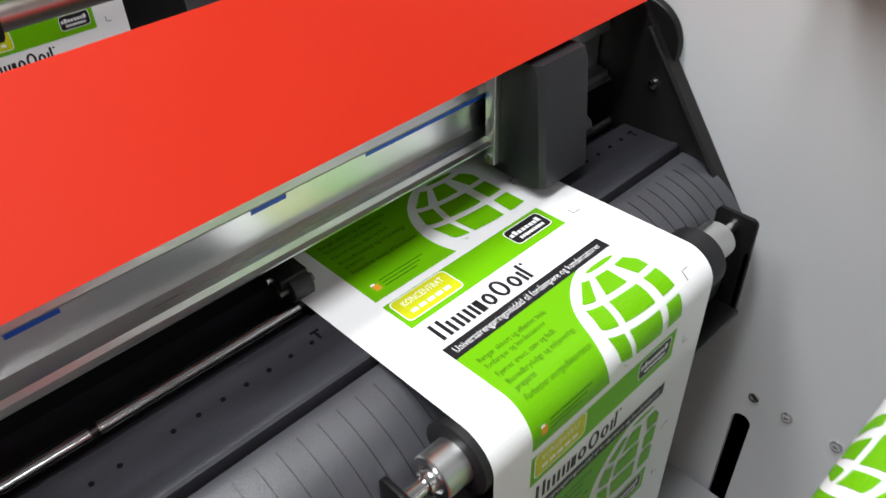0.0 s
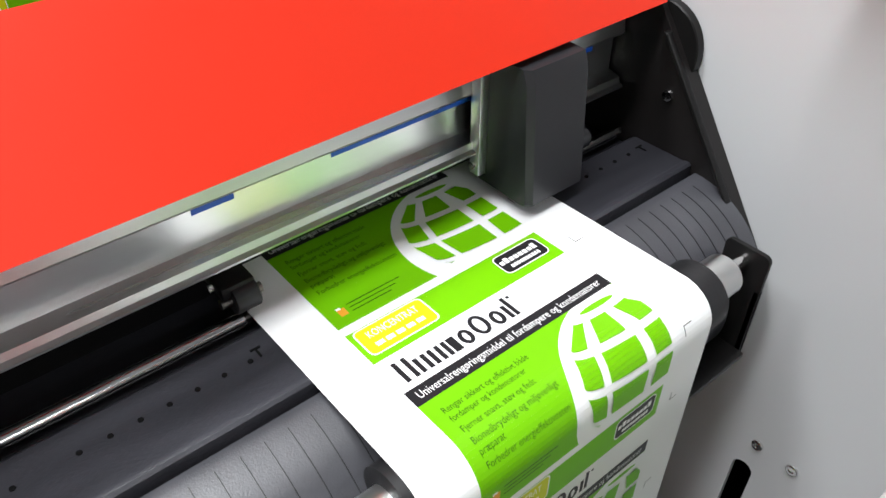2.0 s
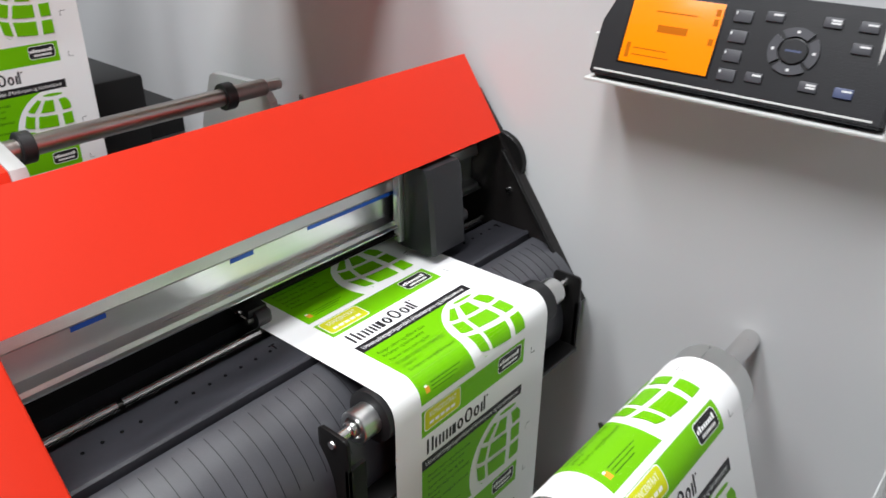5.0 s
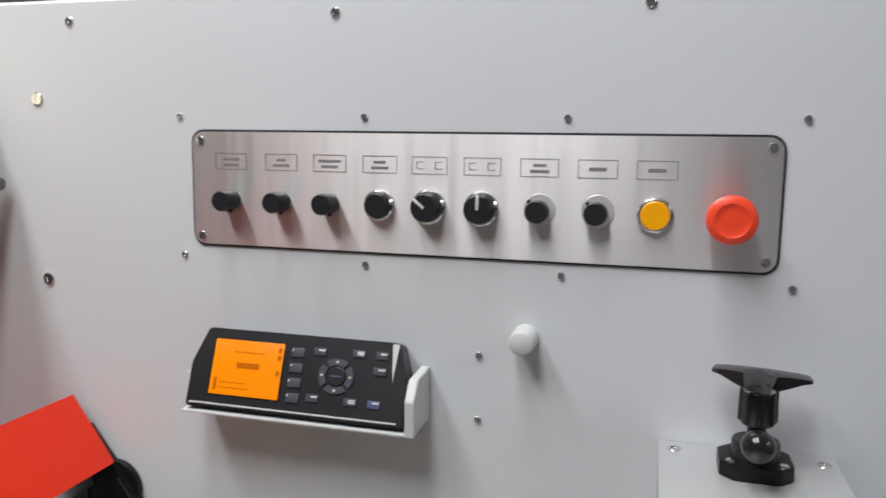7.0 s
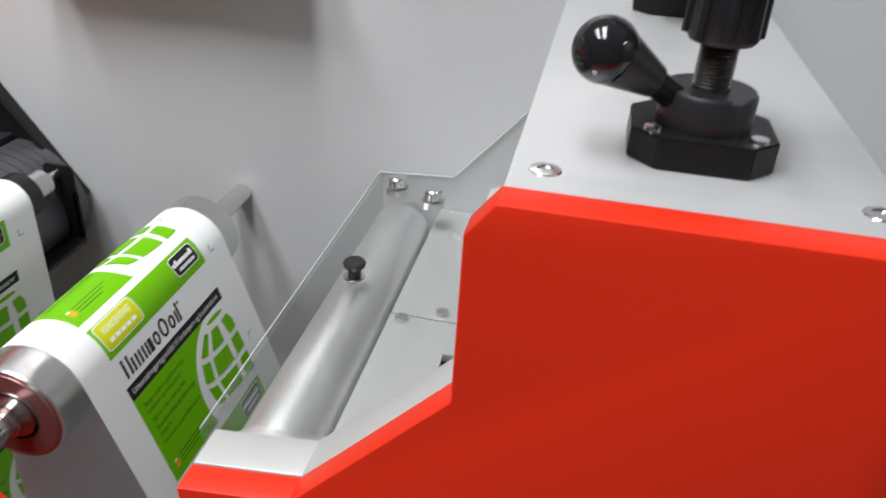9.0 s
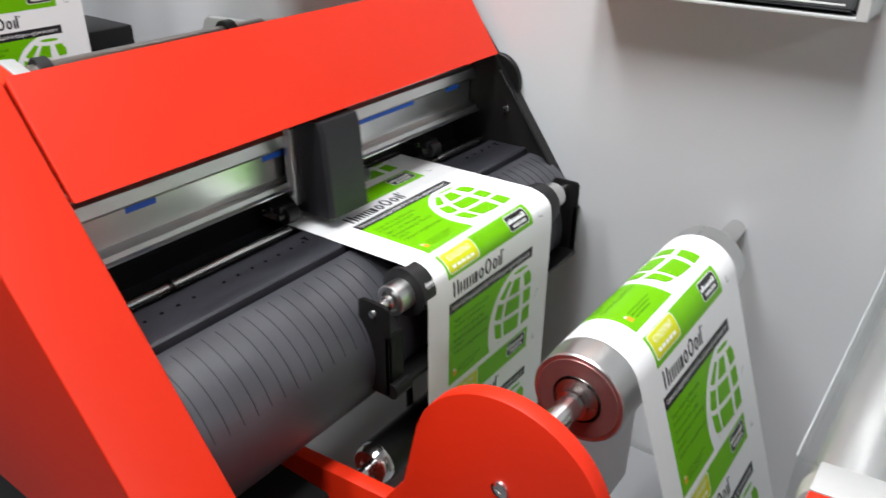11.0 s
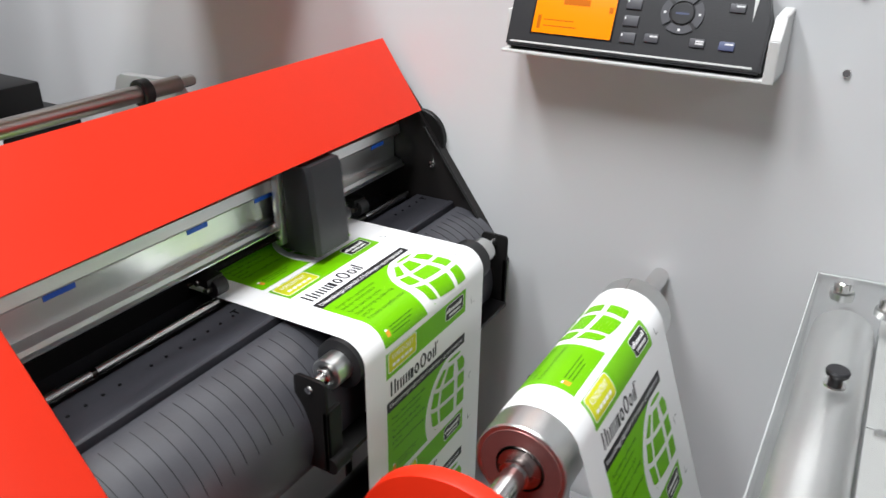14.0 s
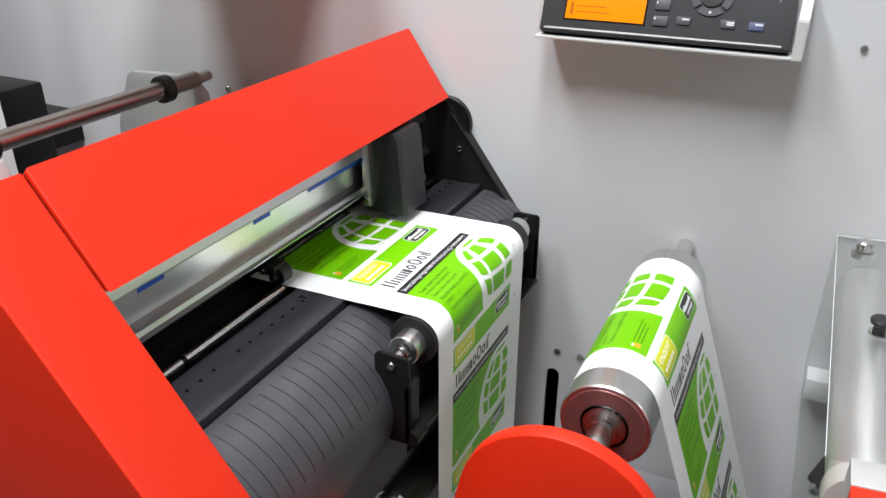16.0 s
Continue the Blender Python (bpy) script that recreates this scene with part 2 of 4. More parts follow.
def build_room():
    # added room shell for bounce and reflections; only the back wall shows
    for name, dims, mat, lab in (
        ("floor", (-3.5, 3.5, -3.2, 2.2, -0.05, 0.0), FLOOR_GREY, "unseen workshop floor, toned dark to limit bounce light"),
        ("ceiling", (-3.5, 3.5, -3.2, 2.2, 2.72, 2.76), WALL_WHITE, "white workshop ceiling"),
        ("wall_back", (-3.5, 3.5, 2.1, 2.2, 0, 2.72), WALL_WHITE, "white painted workshop wall"),
        ("wall_south", (-3.5, 3.5, -3.2, -3.1, 0, 2.72), WALL_SOUTH_DIM, "unseen south workshop wall, toned dark to limit bounce light"),
        ("wall_west", (-3.5, -3.4, -3.1, 2.1, 0, 2.72), WALL_SIDE_DIM, "unseen side workshop wall, toned dark to limit bounce light"),
        ("wall_east", (3.4, 3.5, -3.1, 2.1, 0, 2.72), WALL_SIDE_DIM, "unseen side workshop wall, toned dark to limit bounce light"),
    ):
        tagged(part(name, boxed(*dims), mat, smooth=0), lab, name.split("_")[0], kind="structure")
    for lx, ly in LAMPS:
        t = thing("ceiling_light", "white fluorescent ceiling light fixture", "lamp", "ceiling lights", m=pose(lx, ly, 2.72))
        part("housing", boxed(-0.17, 0.17, -0.63, 0.63, -0.045, 0.0, bevel=0.006), WHITE_PLASTIC, t)


build_panel()
build_room()


def screw_mesh():
    bm = turned([(0.0, 0.0042), (-0.0012, 0.0040), (-0.0017, 0.0034), (-0.0017, 0.0019), (-0.0008, 0.0017)], seg=20)
    return finish("screw", bm, CHROME)


SCREW = screw_mesh()
for sx, sz in ((-0.013, 1.463), (0.158, 1.463), (0.322, 1.463), (0.489, 1.463), (-0.012, 1.342), (0.159, 1.342), (0.321, 1.342), (0.487, 1.342),
               (-0.123, 1.546), (0.133, 1.546), (0.379, 1.546), (-0.162, 1.478), (-0.160, 1.311), (0.257, 1.273), (0.257, 1.219),
               (0.038, 0.880), (0.063, 0.880), (0.098, 0.880), (-0.368, 1.116)):
    s = new("screw", SCREW)
    s.matrix_world = pose(sx, -0.0002, sz, 0, random.uniform(0, 60), 0)
    if (sx, sz) in ((-0.162, 1.478), (-0.160, 1.311)):
        s.scale = (1.5, 1, 1.5)
    elif sz in (1.463, 1.342, 1.273, 1.219):
        s.scale = (0.72, 1, 0.72)
    tagged(s, "small steel socket screw in the grey panel", "screw", "panel screws")

# ---- button panel ----


def cap_knob(name, parent, x, z, r, depth, mat, label, pointer=None, bezel=True, seg=32):
    k = part(name, turned([(0.0, r * 0.96), (-depth + 0.002, r), (-depth, r * 0.9)], (x, -0.002, z), seg=seg), mat, parent, label)
    if bezel:
        part("bezel", turned([(0.0, r * 1.22), (-0.004, r * 1.2), (-0.0055, r * 1.08), (-0.0055, r * 0.98)], (x, -0.002, z)), CHROME, k, "polished steel ring")
    if pointer is not None:
        bm = boxed(-0.0011, 0.0011, -0.0008, 0.0, 0.0, r * 1.05, bevel=0.0003)
        bmesh.ops.transform(bm, matrix=pose(x, -0.0022 - depth, z, 0, pointer, 0), verts=bm.verts)
        part("pointer", bm, WHITE_PLASTIC, k, "white pointer mark")
    return k


def build_button_panel():
    t = thing("button_panel", "brushed stainless steel control plate with ten knobs and buttons", "control panel", m=pose(0, 0, 0))
    bm = bmesh.new()
    prism(bm, [(0.2375 + x, 1.4015 + z) for x, z in rounded(0.475, 0.097, 0.010)], -0.0022, -0.0002)
    part("plate", bm, PLATE_STEEL, t)
    # larger dark plate behind paints the shadow gap round the steel
    bm = bmesh.new()
    prism(bm, [(0.2375 + x, 1.4015 + z) for x, z in rounded(0.4786, 0.1006, 0.0115)], -0.0012, -0.0001)
    part("gap_shade", bm, RUBBER, t, "thin dark rim painted for the shadow gap round the plate")
    for x in (0.0075, 0.4675):
        for z in (1.4425, 1.3605):
            part("plate_screw", turned([(0.0, 0.0036), (-0.0012, 0.0034), (-0.0014, 0.0016)], (x, -0.0022, z), seg=18), CHROME, t)
    xs = (0.037, 0.084, 0.128, 0.172, 0.214, 0.257, 0.302, 0.346, 0.389, 0.441)
    z = 1.392
    for i, x in enumerate(xs):
        if i in (0, 1, 2):
            k = cap_knob("potentiometer_knob", t, x, z, 0.0088, 0.020, BLACK_PLASTIC, "small black rotary knob", bezel=False)
            part("nub", turned([(0.0, 0.0016), (-0.004, 0.0014)], (x + 0.004, -0.010, z - 0.0085), seg=10), BLACK_PLASTIC, k)
        elif i in (6, 7):
            k = cap_knob("potentiometer_knob", t, x, z, 0.0088, 0.016, BLACK_PLASTIC, "small black rotary knob", bezel=False)
            part("skirt", turned([(0.0, 0.0125), (-0.0008, 0.0122)], (x + 0.001, -0.0022, z + 0.001)), STEEL, k)
            part("nub", turned([(0.0, 0.0016), (-0.004, 0.0014)], (x - 0.006, -0.010, z + 0.0075), seg=10), BLACK_PLASTIC, k)
        elif i == 3:
            cap_knob("push_button", t, x, z, 0.0105, 0.010, BLACK_PLASTIC, "black push button in a steel ring")
        elif i in (4, 5):
            cap_knob("selector_switch", t, x, z, 0.0115, 0.016, BLACK_PLASTIC, "black selector switch with white pointer", (-50, 0)[i - 4])
        elif i == 8:
            cap_knob("indicator_button", t, x, z, 0.0108, 0.008, AMBER_LENS, "lit amber push button in a steel ring")
        else:
            k = part("emergency_stop", turned([(0.0, 0.011), (-0.014, 0.011), (-0.016, 0.0172), (-0.021, 0.0176), (-0.0245, 0.0164), (-0.026, 0.0135), (-0.0262, 0.0120), (-0.0255, 0.0108), (-0.0258, 0.006)], (x, -0.0022, z), seg=44), STOP_RED, t, "red mushroom emergency stop")
            part("collar", turned([(0.0, 0.0150), (-0.006, 0.0145), (-0.008, 0.0125)], (x, -0.0022, z)), BLACK_PLASTIC, k)
        if i < 9:
            f = new("label_frame")
            f.parent = t
            bm = bmesh.new()
            w, h, zc, y0, y1 = 0.029, 0.0135, 1.4250, -0.0024, -0.0021
            for a in ((x - w / 2, x + w / 2, zc + h / 2), (x - w / 2, x + w / 2, zc - h / 2)):
                box(bm, a[0], a[1], y0, y1, a[2] - 0.0003, a[2] + 0.0003)
            for xx in (x - w / 2, x + w / 2):
                box(bm, xx - 0.0003, xx + 0.0003, y0, y1, zc - h / 2, zc + h / 2)
            if i in (4, 5):
                for dx in (-0.0075, 0.0075):
                    box(bm, x + dx - 0.003, x + dx + 0.003, y0, y1, zc - 0.0030, zc - 0.0024)
                    box(bm, x + dx - 0.003, x + dx + 0.003, y0, y1, zc + 0.0024, zc + 0.0030)
                    box(bm, x + dx - 0.003, x + dx - 0.0024, y0, y1, zc - 0.003, zc + 0.003)
            elif i in (7, 8):
                box(bm, x - 0.0065, x + 0.0065, y0, y1, zc - 0.0016, zc + 0.0012)
            else:
                w1 = (0.015, 0.008, 0.020, 0.010, 0, 0, 0.010)[i]
                box(bm, x - w1 / 2, x + w1 / 2, y0, y1, zc + 0.0008, zc + 0.0030)
                box(bm, x - 0.0075, x + 0.0075, y0, y1, zc - 0.0038, zc - 0.0016)
            me = finish("label_frame", bm, LINE_GREY, 0)
            bpy.data.objects.remove(f)
            f = new("label_frame", me)
            f.parent = t


build_button_panel()

# ---- keypad on its shelf ----


def build_keypad():
    shelf = thing("keypad_shelf", "light grey folded sheet-metal shelf on the panel", "shelf")
    part("tray", boxed(0.008, 0.2160, -0.0440, -0.0005, 1.2135, 1.2158, bevel=0.0006), GREY_LIGHT, shelf)
    bm = bmesh.new()
    vs = [(-0.0005, 1.2135), (-0.0450, 1.2135), (-0.0450, 1.243), (-0.034, 1.258), (-0.0005, 1.260)]
    ring = [bm.verts.new((0.2085, y, z)) for y, z in vs]
    f = bm.faces.new(ring)
    r = bmesh.ops.extrude_face_region(bm, geom=[f])
    for v in r["geom"]:
        if isinstance(v, bmesh.types.BMVert):
            v.co.x = 0.216
    bmesh.ops.bevel(bm, geom=bm.edges[:], offset=0.0007, segments=2, affect="EDGES")
    part("side_plate", bm, GREY_LIGHT, shelf)
    part("side_plate", boxed(0.006, 0.0095, -0.03, -0.0005, 1.2155, 1.245, bevel=0.0005), GREY_LIGHT, shelf)

    # local frame: x to the right, y up the sloping face, z out of it
    base, lean = Vector((0.0110, -0.0425, 1.2195)), 69.5
    t = thing("plotter_keypad", "black cutter control keypad with lit amber screen, on its shelf", "keypad", m=pose(*base, lean, 0, 0) @ Matrix.Diagonal((0.975, 0.91, 0.62, 1)))
    w, h, d = 0.200, 0.074, 0.030
    bm = bmesh.new()
    pts = [(0, 0), (w, 0), (w, h * 0.55), (w - 0.010, h), (0.012, h), (0, h * 0.55)]
    lo = [bm.verts.new((x, y, -d)) for x, y in pts]
    bm.faces.new(lo)
    r = bmesh.ops.extrude_face_region(bm, geom=bm.faces[:])
    for v in r["geom"]:
        if isinstance(v, bmesh.types.BMVert):
            v.co.z = 0
    bmesh.ops.bevel(bm, geom=bm.edges[:], offset=0.0015, segments=2, affect="EDGES")
    body = part("body", bm, BLACK_PLASTIC, t)
    bm = bmesh.new()
    for a in ([(w - 0.016, h * 0.98), (w - 0.010, h * 0.98), (w - 0.013, h * 0.52)],):
        lo = [bm.verts.new((x, y, -0.001)) for x, y in a]
        f = bm.faces.new(lo)
        r = bmesh.ops.extrude_face_region(bm, geom=[f])
        for v in r["geom"]:
            if isinstance(v, bmesh.types.BMVert):
                v.co.z = 0.0006
    part("trim", bm, GREY_LIGHT, t, "silver trim wedge")
    part("lip", boxed(0.004, w - 0.006, 0.003, 0.0045, 0.0, 0.0008, bevel=0.0002), GREY_LIGHT, t)
    sx0, sx1, sy0, sy1 = 0.021, 0.087, 0.013, 0.064
    part("screen_frame", boxed(sx0 - 0.0015, sx1 + 0.0015, sy0 - 0.0015, sy1 + 0.0015, -0.001, 0.0003, bevel=0.0002), BLACK_SATIN, t)
    scr = part("screen", boxed(sx0, sx1, sy0, sy1, 0.0, 0.0007, bevel=0.0002), SCREEN, t, "lit amber display")
    bm = bmesh.new()
    for x0, x1, y0, y1 in ((0.044, 0.066, 0.038, 0.0435), (0.040, 0.070, 0.0525, 0.0535), (0.0245, 0.0275, 0.0165, 0.028), (0.030, 0.055, 0.024, 0.0250), (0.030, 0.058, 0.019, 0.020), (0.082, 0.0853, 0.055, 0.060), (0.082, 0.0853, 0.048, 0.053), (0.082, 0.0853, 0.034, 0.039)):
        box(bm, x0, x1, y0, y1, 0.0007, 0.0009)
    part("screen_writing", bm, SCREEN_DARK, scr)

    def key(x, y, kw=0.011, kh=0.0068, mat=KEY_GREY, marks=1):
        k = part("key", boxed(x - kw / 2, x + kw / 2, y - kh / 2, y + kh / 2, -0.001, 0.0022, bevel=0.0007), mat, t)
        bm = bmesh.new()
        for i in range(marks):
            box(bm, x - kw * 0.1, x + kw * 0.42, y + kh * 0.12 - i * 0.0018, y + kh * 0.30 - i * 0.0018, 0.0022, 0.0024)
        part("key_writing", bm, WHITE_PLASTIC, k)

    for y in (0.0575, 0.0435, 0.030, 0.0165):
        k = part("key", boxed(0.0945, 0.1065, y - 0.0042, y + 0.0042, -0.001, 0.0022, bevel=0.0007), KEY_GREY, t)
        part("key_writing", boxed(0.0955, 0.0965, y + 0.001, y + 0.003, 0.0022, 0.0024), WHITE_PLASTIC, k)
    for x, y, mat, mk in ((0.1205, 0.0600, KEY_GREY, 1), (0.1555, 0.0610, KEY_GREY, 2), (0.1760, 0.0610, KEY_GREY, 1), (0.1755, 0.0470, KEY_GREY, 1),
                          (0.1185, 0.0180, KEY_GREY, 1), (0.1525, 0.0180, KEY_GREY, 2), (0.1735, 0.0180, KEY_BLUE, 1)):
        key(x, y, mat=mat, marks=mk)
    cx, cy = 0.1375, 0.0395
    for q in range(4):
        bm = bmesh.new()
        n = 8
        a0 = q * 90 + 45 + 6
        outer = arc(cx, cy, 0.0158, a0, a0 + 78, n)
        inner = arc(cx, cy, 0.0098, a0 + 78, a0, n)
        lo = [bm.verts.new((x, y, -0.001)) for x, y in outer + inner]
        f = bm.faces.new(lo)
        r = bmesh.ops.extrude_face_region(bm, geom=[f])
        for v in r["geom"]:
            if isinstance(v, bmesh.types.BMVert):
                v.co.z = 0.0022
        k = part("arrow_key", bm, KEY_GREY, t)
        a = radians(a0 + 39)
        px, py = cx + 0.0128 * math.cos(a), cy + 0.0128 * math.sin(a)
        part("key_writing", boxed(px - 0.0009, px + 0.0009, py - 0.0009, py + 0.0009, 0.0022, 0.0024), WHITE_PLASTIC, k)
    k = part("position_key", turned([(-0.001, 0.0085), (0.0018, 0.0085), (0.0022, 0.0080)], (cx, cy, 0), "z"), BLACK_PLASTIC, t)
    part("key_writing", boxed(cx - 0.005, cx + 0.005, cy - 0.0007, cy + 0.0007, 0.0022, 0.0024), KEY_BLUE, k)


build_keypad()

for px, pz in ((0.295, 1.2915), (0.632, 1.294)):
    p = part("wall_peg", turned([(0.0, 0.0102), (-0.022, 0.0100), (-0.0245, 0.0090), (-0.0255, 0.0072)], (px, -0.0003, pz)), GREY_LIGHT)
    tagged(p, "short light grey round plastic peg on the panel", "peg", "panel pegs")

# ---- plotter ----
SLOPE = 0.690
COVER_TOP = (-0.1285, 1.2050)


def slant_x(z):
    return COVER_TOP[0] + SLOPE * (COVER_TOP[1] - z)


def plate_x(z):
    """Front edge of the far side plate."""
    return -0.0640 + 0.735 * (1.104 - z)


def build_plotter():
    t = thing("vinyl_cutter", "red and black roll label cutter mounted on the panel", "cutting plotter")
    n = Vector((1, 0, SLOPE)).normalized()
    # folded red cover over the carriage
    lowz = 1.1435
    a, b = COVER_TOP, (slant_x(lowz), lowz)
    tk = 0.003
    prof = [a, b, (b[0] - tk * n.x - 0.004, b[1] - 0.001), (b[0] - tk * n.x - 0.004, b[1] + 0.002), (a[0] - tk * 0.6, a[1] - 2 * tk), (a[0] - 0.10, a[1] - 0.105), (a[0] - 0.10, a[1] - 0.100)]
    bm = prism(bmesh.new(), prof, -0.4345, -0.012, bevel=0.0016, seg=3)
    for v in bm.verts:
        v.co.x += 0.0115 * (-0.012 - v.co.y)
    part("top_cover", bm, RED_PAINT, t, "red powder-coated folded cover")
    # red end cover
    prof = [(-0.1240, 1.2035), (-0.1240 + 0.735 * 0.2635, 0.94), (-0.27, 0.94), (-0.27, 1.02), (-0.2240, 1.1035)]
    part("end_cover", prism(bmesh.new(), prof, -0.4845, -0.4360, bevel=0.0020, seg=3), RED_PAINT, t, "red powder-coated end cover")
    # black far side plate
    prof = [(-0.118, 1.175), (plate_x(1.130), 1.130), (plate_x(1.008), 1.008), (plate_x(1.008) - 0.020, 0.990), (-0.25, 0.985), (-0.25, 1.06), (-0.145, 1.17)]
    side = part("side_plate", prism(bmesh.new(), prof, -0.0105, -0.001, bevel=0.0008), BLACK_PAINT, t, "black painted steel side plate")
    prof = [(plate_x(1.128) + 0.0006, 1.128), (plate_x(1.010) + 0.0006, 1.010), (plate_x(1.010) - 0.0022, 1.010), (plate_x(1.128) - 0.0022, 1.128)]
    part("flange", prism(bmesh.new(), prof, -0.0150, -0.0105, bevel=0.0004), BLACK_SATIN, side)
    part("side_screw", turned([(0, 0.0035), (-0.002, 0.003), (-0.0024, 0.0012)], (-0.0755, -0.0106, 1.0920), seg=16), CHROME, side)
    part("round_boss", turned([(-0.0012, 0.0258), (-0.0060, 0.0258), (-0.0066, 0.0251)], (-0.0915, 0.0, 1.1160)), BLACK_SATIN, side)
    # inner dark back
    part("inner_back", boxed(-0.140, -0.137, -0.4355, -0.012, 1.064, 1.150), BLACK_SATIN, t)
    for y0, y1 in ((-0.4355, -0.2656), (-0.0948, -0.012)):
        part("inner_back", boxed(-0.140, -0.1365, y0, y1, 1.045, 1.0639), BLACK_SATIN, t)
    for z0, z1 in ((1.045, 1.0595), (1.0618, 1.0639)):
        part("inner_back", boxed(-0.140, -0.1365, -0.2655, -0.0949, z0, z1), BLACK_SATIN, t)
    # aluminium rail: stepped section
    prof = [(-0.137, 1.0815), (-0.1130, 1.0815), (-0.1065, 1.0850), (-0.1063, 1.0862), (-0.1090, 1.0872), (-0.1100, 1.0905), (-0.1160, 1.0920), (-0.1185, 1.0925),
            (-0.1185, 1.1140), (-0.1165, 1.1145), (-0.1165, 1.1155), (-0.1120, 1.1165), (-0.1110, 1.1180), (-0.1125, 1.1260), (-0.1180, 1.1280), (-0.1180, 1.135), (-0.137, 1.135)]
    rail = part("guide_rail", prism(bmesh.new(), prof, -0.4355, -0.012), ALUMINIUM, t, "anodised aluminium guide rail")
    # dark strip paints the shade of the rail groove
    part("groove_shade", boxed(-0.1184, -0.1160, -0.4355, -0.012, 1.1142, 1.1156), RECESS_SHADE, rail)
    for y0, y1, zz in ((-0.386, -0.364, 1.1112), (-0.2745, -0.255, 1.1112), (-0.206, -0.098, 1.1116), (-0.050, -0.030, 1.1112)):
        part("tape_mark", boxed(-0.1190, -0.1182, y0, y1, zz - 0.0021, zz + 0.0021), BLUE_TAPE, rail, "blue tape strip")
    # platen with holes and raised edge
    prof = [(-0.137, 1.0480), (-0.110, 1.0480), (-0.108, 1.0500), (-0.096, 1.0500), (-0.096, 1.0545), (-0.0925, 1.0574), (-0.0570, 1.0580), (-0.0555, 1.0588), (-0.0530, 1.0588), (-0.0515, 1.0575), (-0.0510, 1.0490), (-0.0490, 1.0490), (-0.0490, 1.035), (-0.137, 1.035)]
    pl = part("platen", prism(bmesh.new(), prof, -0.4355, -0.0105, bevel=0.0004), PLATEN_BLACK, t, "black moulded platen with small holes")
    # holes are not cut: black discs paint their shade
    for i in range(12):
        y = -0.4105 + 0.0120 * i
        if i != 4:
            part("hole_shade", turned([(1.0570, 0.0013), (1.0581, 0.0012)], (-0.0780, y, 0), "z", 12), RECESS_SHADE, pl)
    for i in range(4):
        part("hole_shade", turned([(1.0570, 0.0013), (1.0581, 0.0012)], (-0.0815, -0.066 + 0.012 * i, 0), "z", 12), RECESS_SHADE, pl)
    for y in (-0.2735, -0.019):
        part("notch_mark", boxed(-0.0825, -0.0775, y - 0.0005, y + 0.0005, 1.0570, 1.05815), RECESS_SHADE, pl)
        part("notch_mark", boxed(-0.0836, -0.0826, y - 0.0024, y + 0.0024, 1.0570, 1.05815), RECESS_SHADE, pl)
    # curved front guide with shallow ribs
    cx, cz, r = -0.0470, 0.9985, 0.0555
    outer = arc(cx, cz, r, 90, -38, 28)
    prof = outer + [(-0.035, 0.945), (-0.10, 0.945), (-0.10, 1.034), (-0.0485, 1.034), (-0.0485, 1.0535)]
    gd = part("front_guide", prism(bmesh.new(), prof, -0.4355, -0.0105), GUIDE_BLACK, t, "black moulded curved front guide with fine ribs")
    ys = [-0.430 + 0.0105 * i for i in range(18)] + [-0.098 + 0.0095 * i for i in range(9)]
    bm0 = prism(bmesh.new(), arc(cx, cz, r + 0.00025, 84, 22, 16) + arc(cx, cz, r - 0.001, 22, 84, 16), -0.00022, 0.00022)
    rib = finish("rib", bm0, RUBBER)
    for y in ys:
        o = new("rib", rib)
        o.parent = gd
        o.location.y = y
    # grit shaft, split in lengths
    sh = part("drive_shaft", rod(bmesh.new(), (-0.1045, -0.4355, 1.0560), (-0.1045, -0.0105, 1.0560), 0.0018), DARK_STEEL, t, "thin steel drive shaft")
    for y0, y1 in ((-0.425, -0.376), (-0.372, -0.268), (-0.083, -0.013)):
        part("grit_sleeve", rod(bmesh.new(), (-0.1045, y0, 1.0560), (-0.1045, y1, 1.0560), 0.0036), CHROME, sh)
    # pinch rollers
    for y in (-0.2650, -0.088):
        p = part("pinch_arm", boxed(-0.134, -0.104, y - 0.010, y + 0.006, 1.070, 1.077, bevel=0.001), BLACK_SATIN, t)
        part("pinch_roller", turned([(-0.006, 0.0065), (-0.0055, 0.0072), (0.0055, 0.0072), (0.006, 0.0065)], (-0.1060, y, 1.0680), seg=28), RUBBER, p)
        part("pinch_axle", rod(bmesh.new(), (-0.1060, y - 0.011, 1.0680), (-0.1060, y + 0.009, 1.0680), 0.0024), DARK_STEEL, p)
        part("pinch_bolt", turned([(-0.0025, 0.0022), (0.0, 0.0022)], (-0.113, y - 0.010, 1.073), seg=12), CHROME, p)
    return t


PLOTTER = build_plotter()


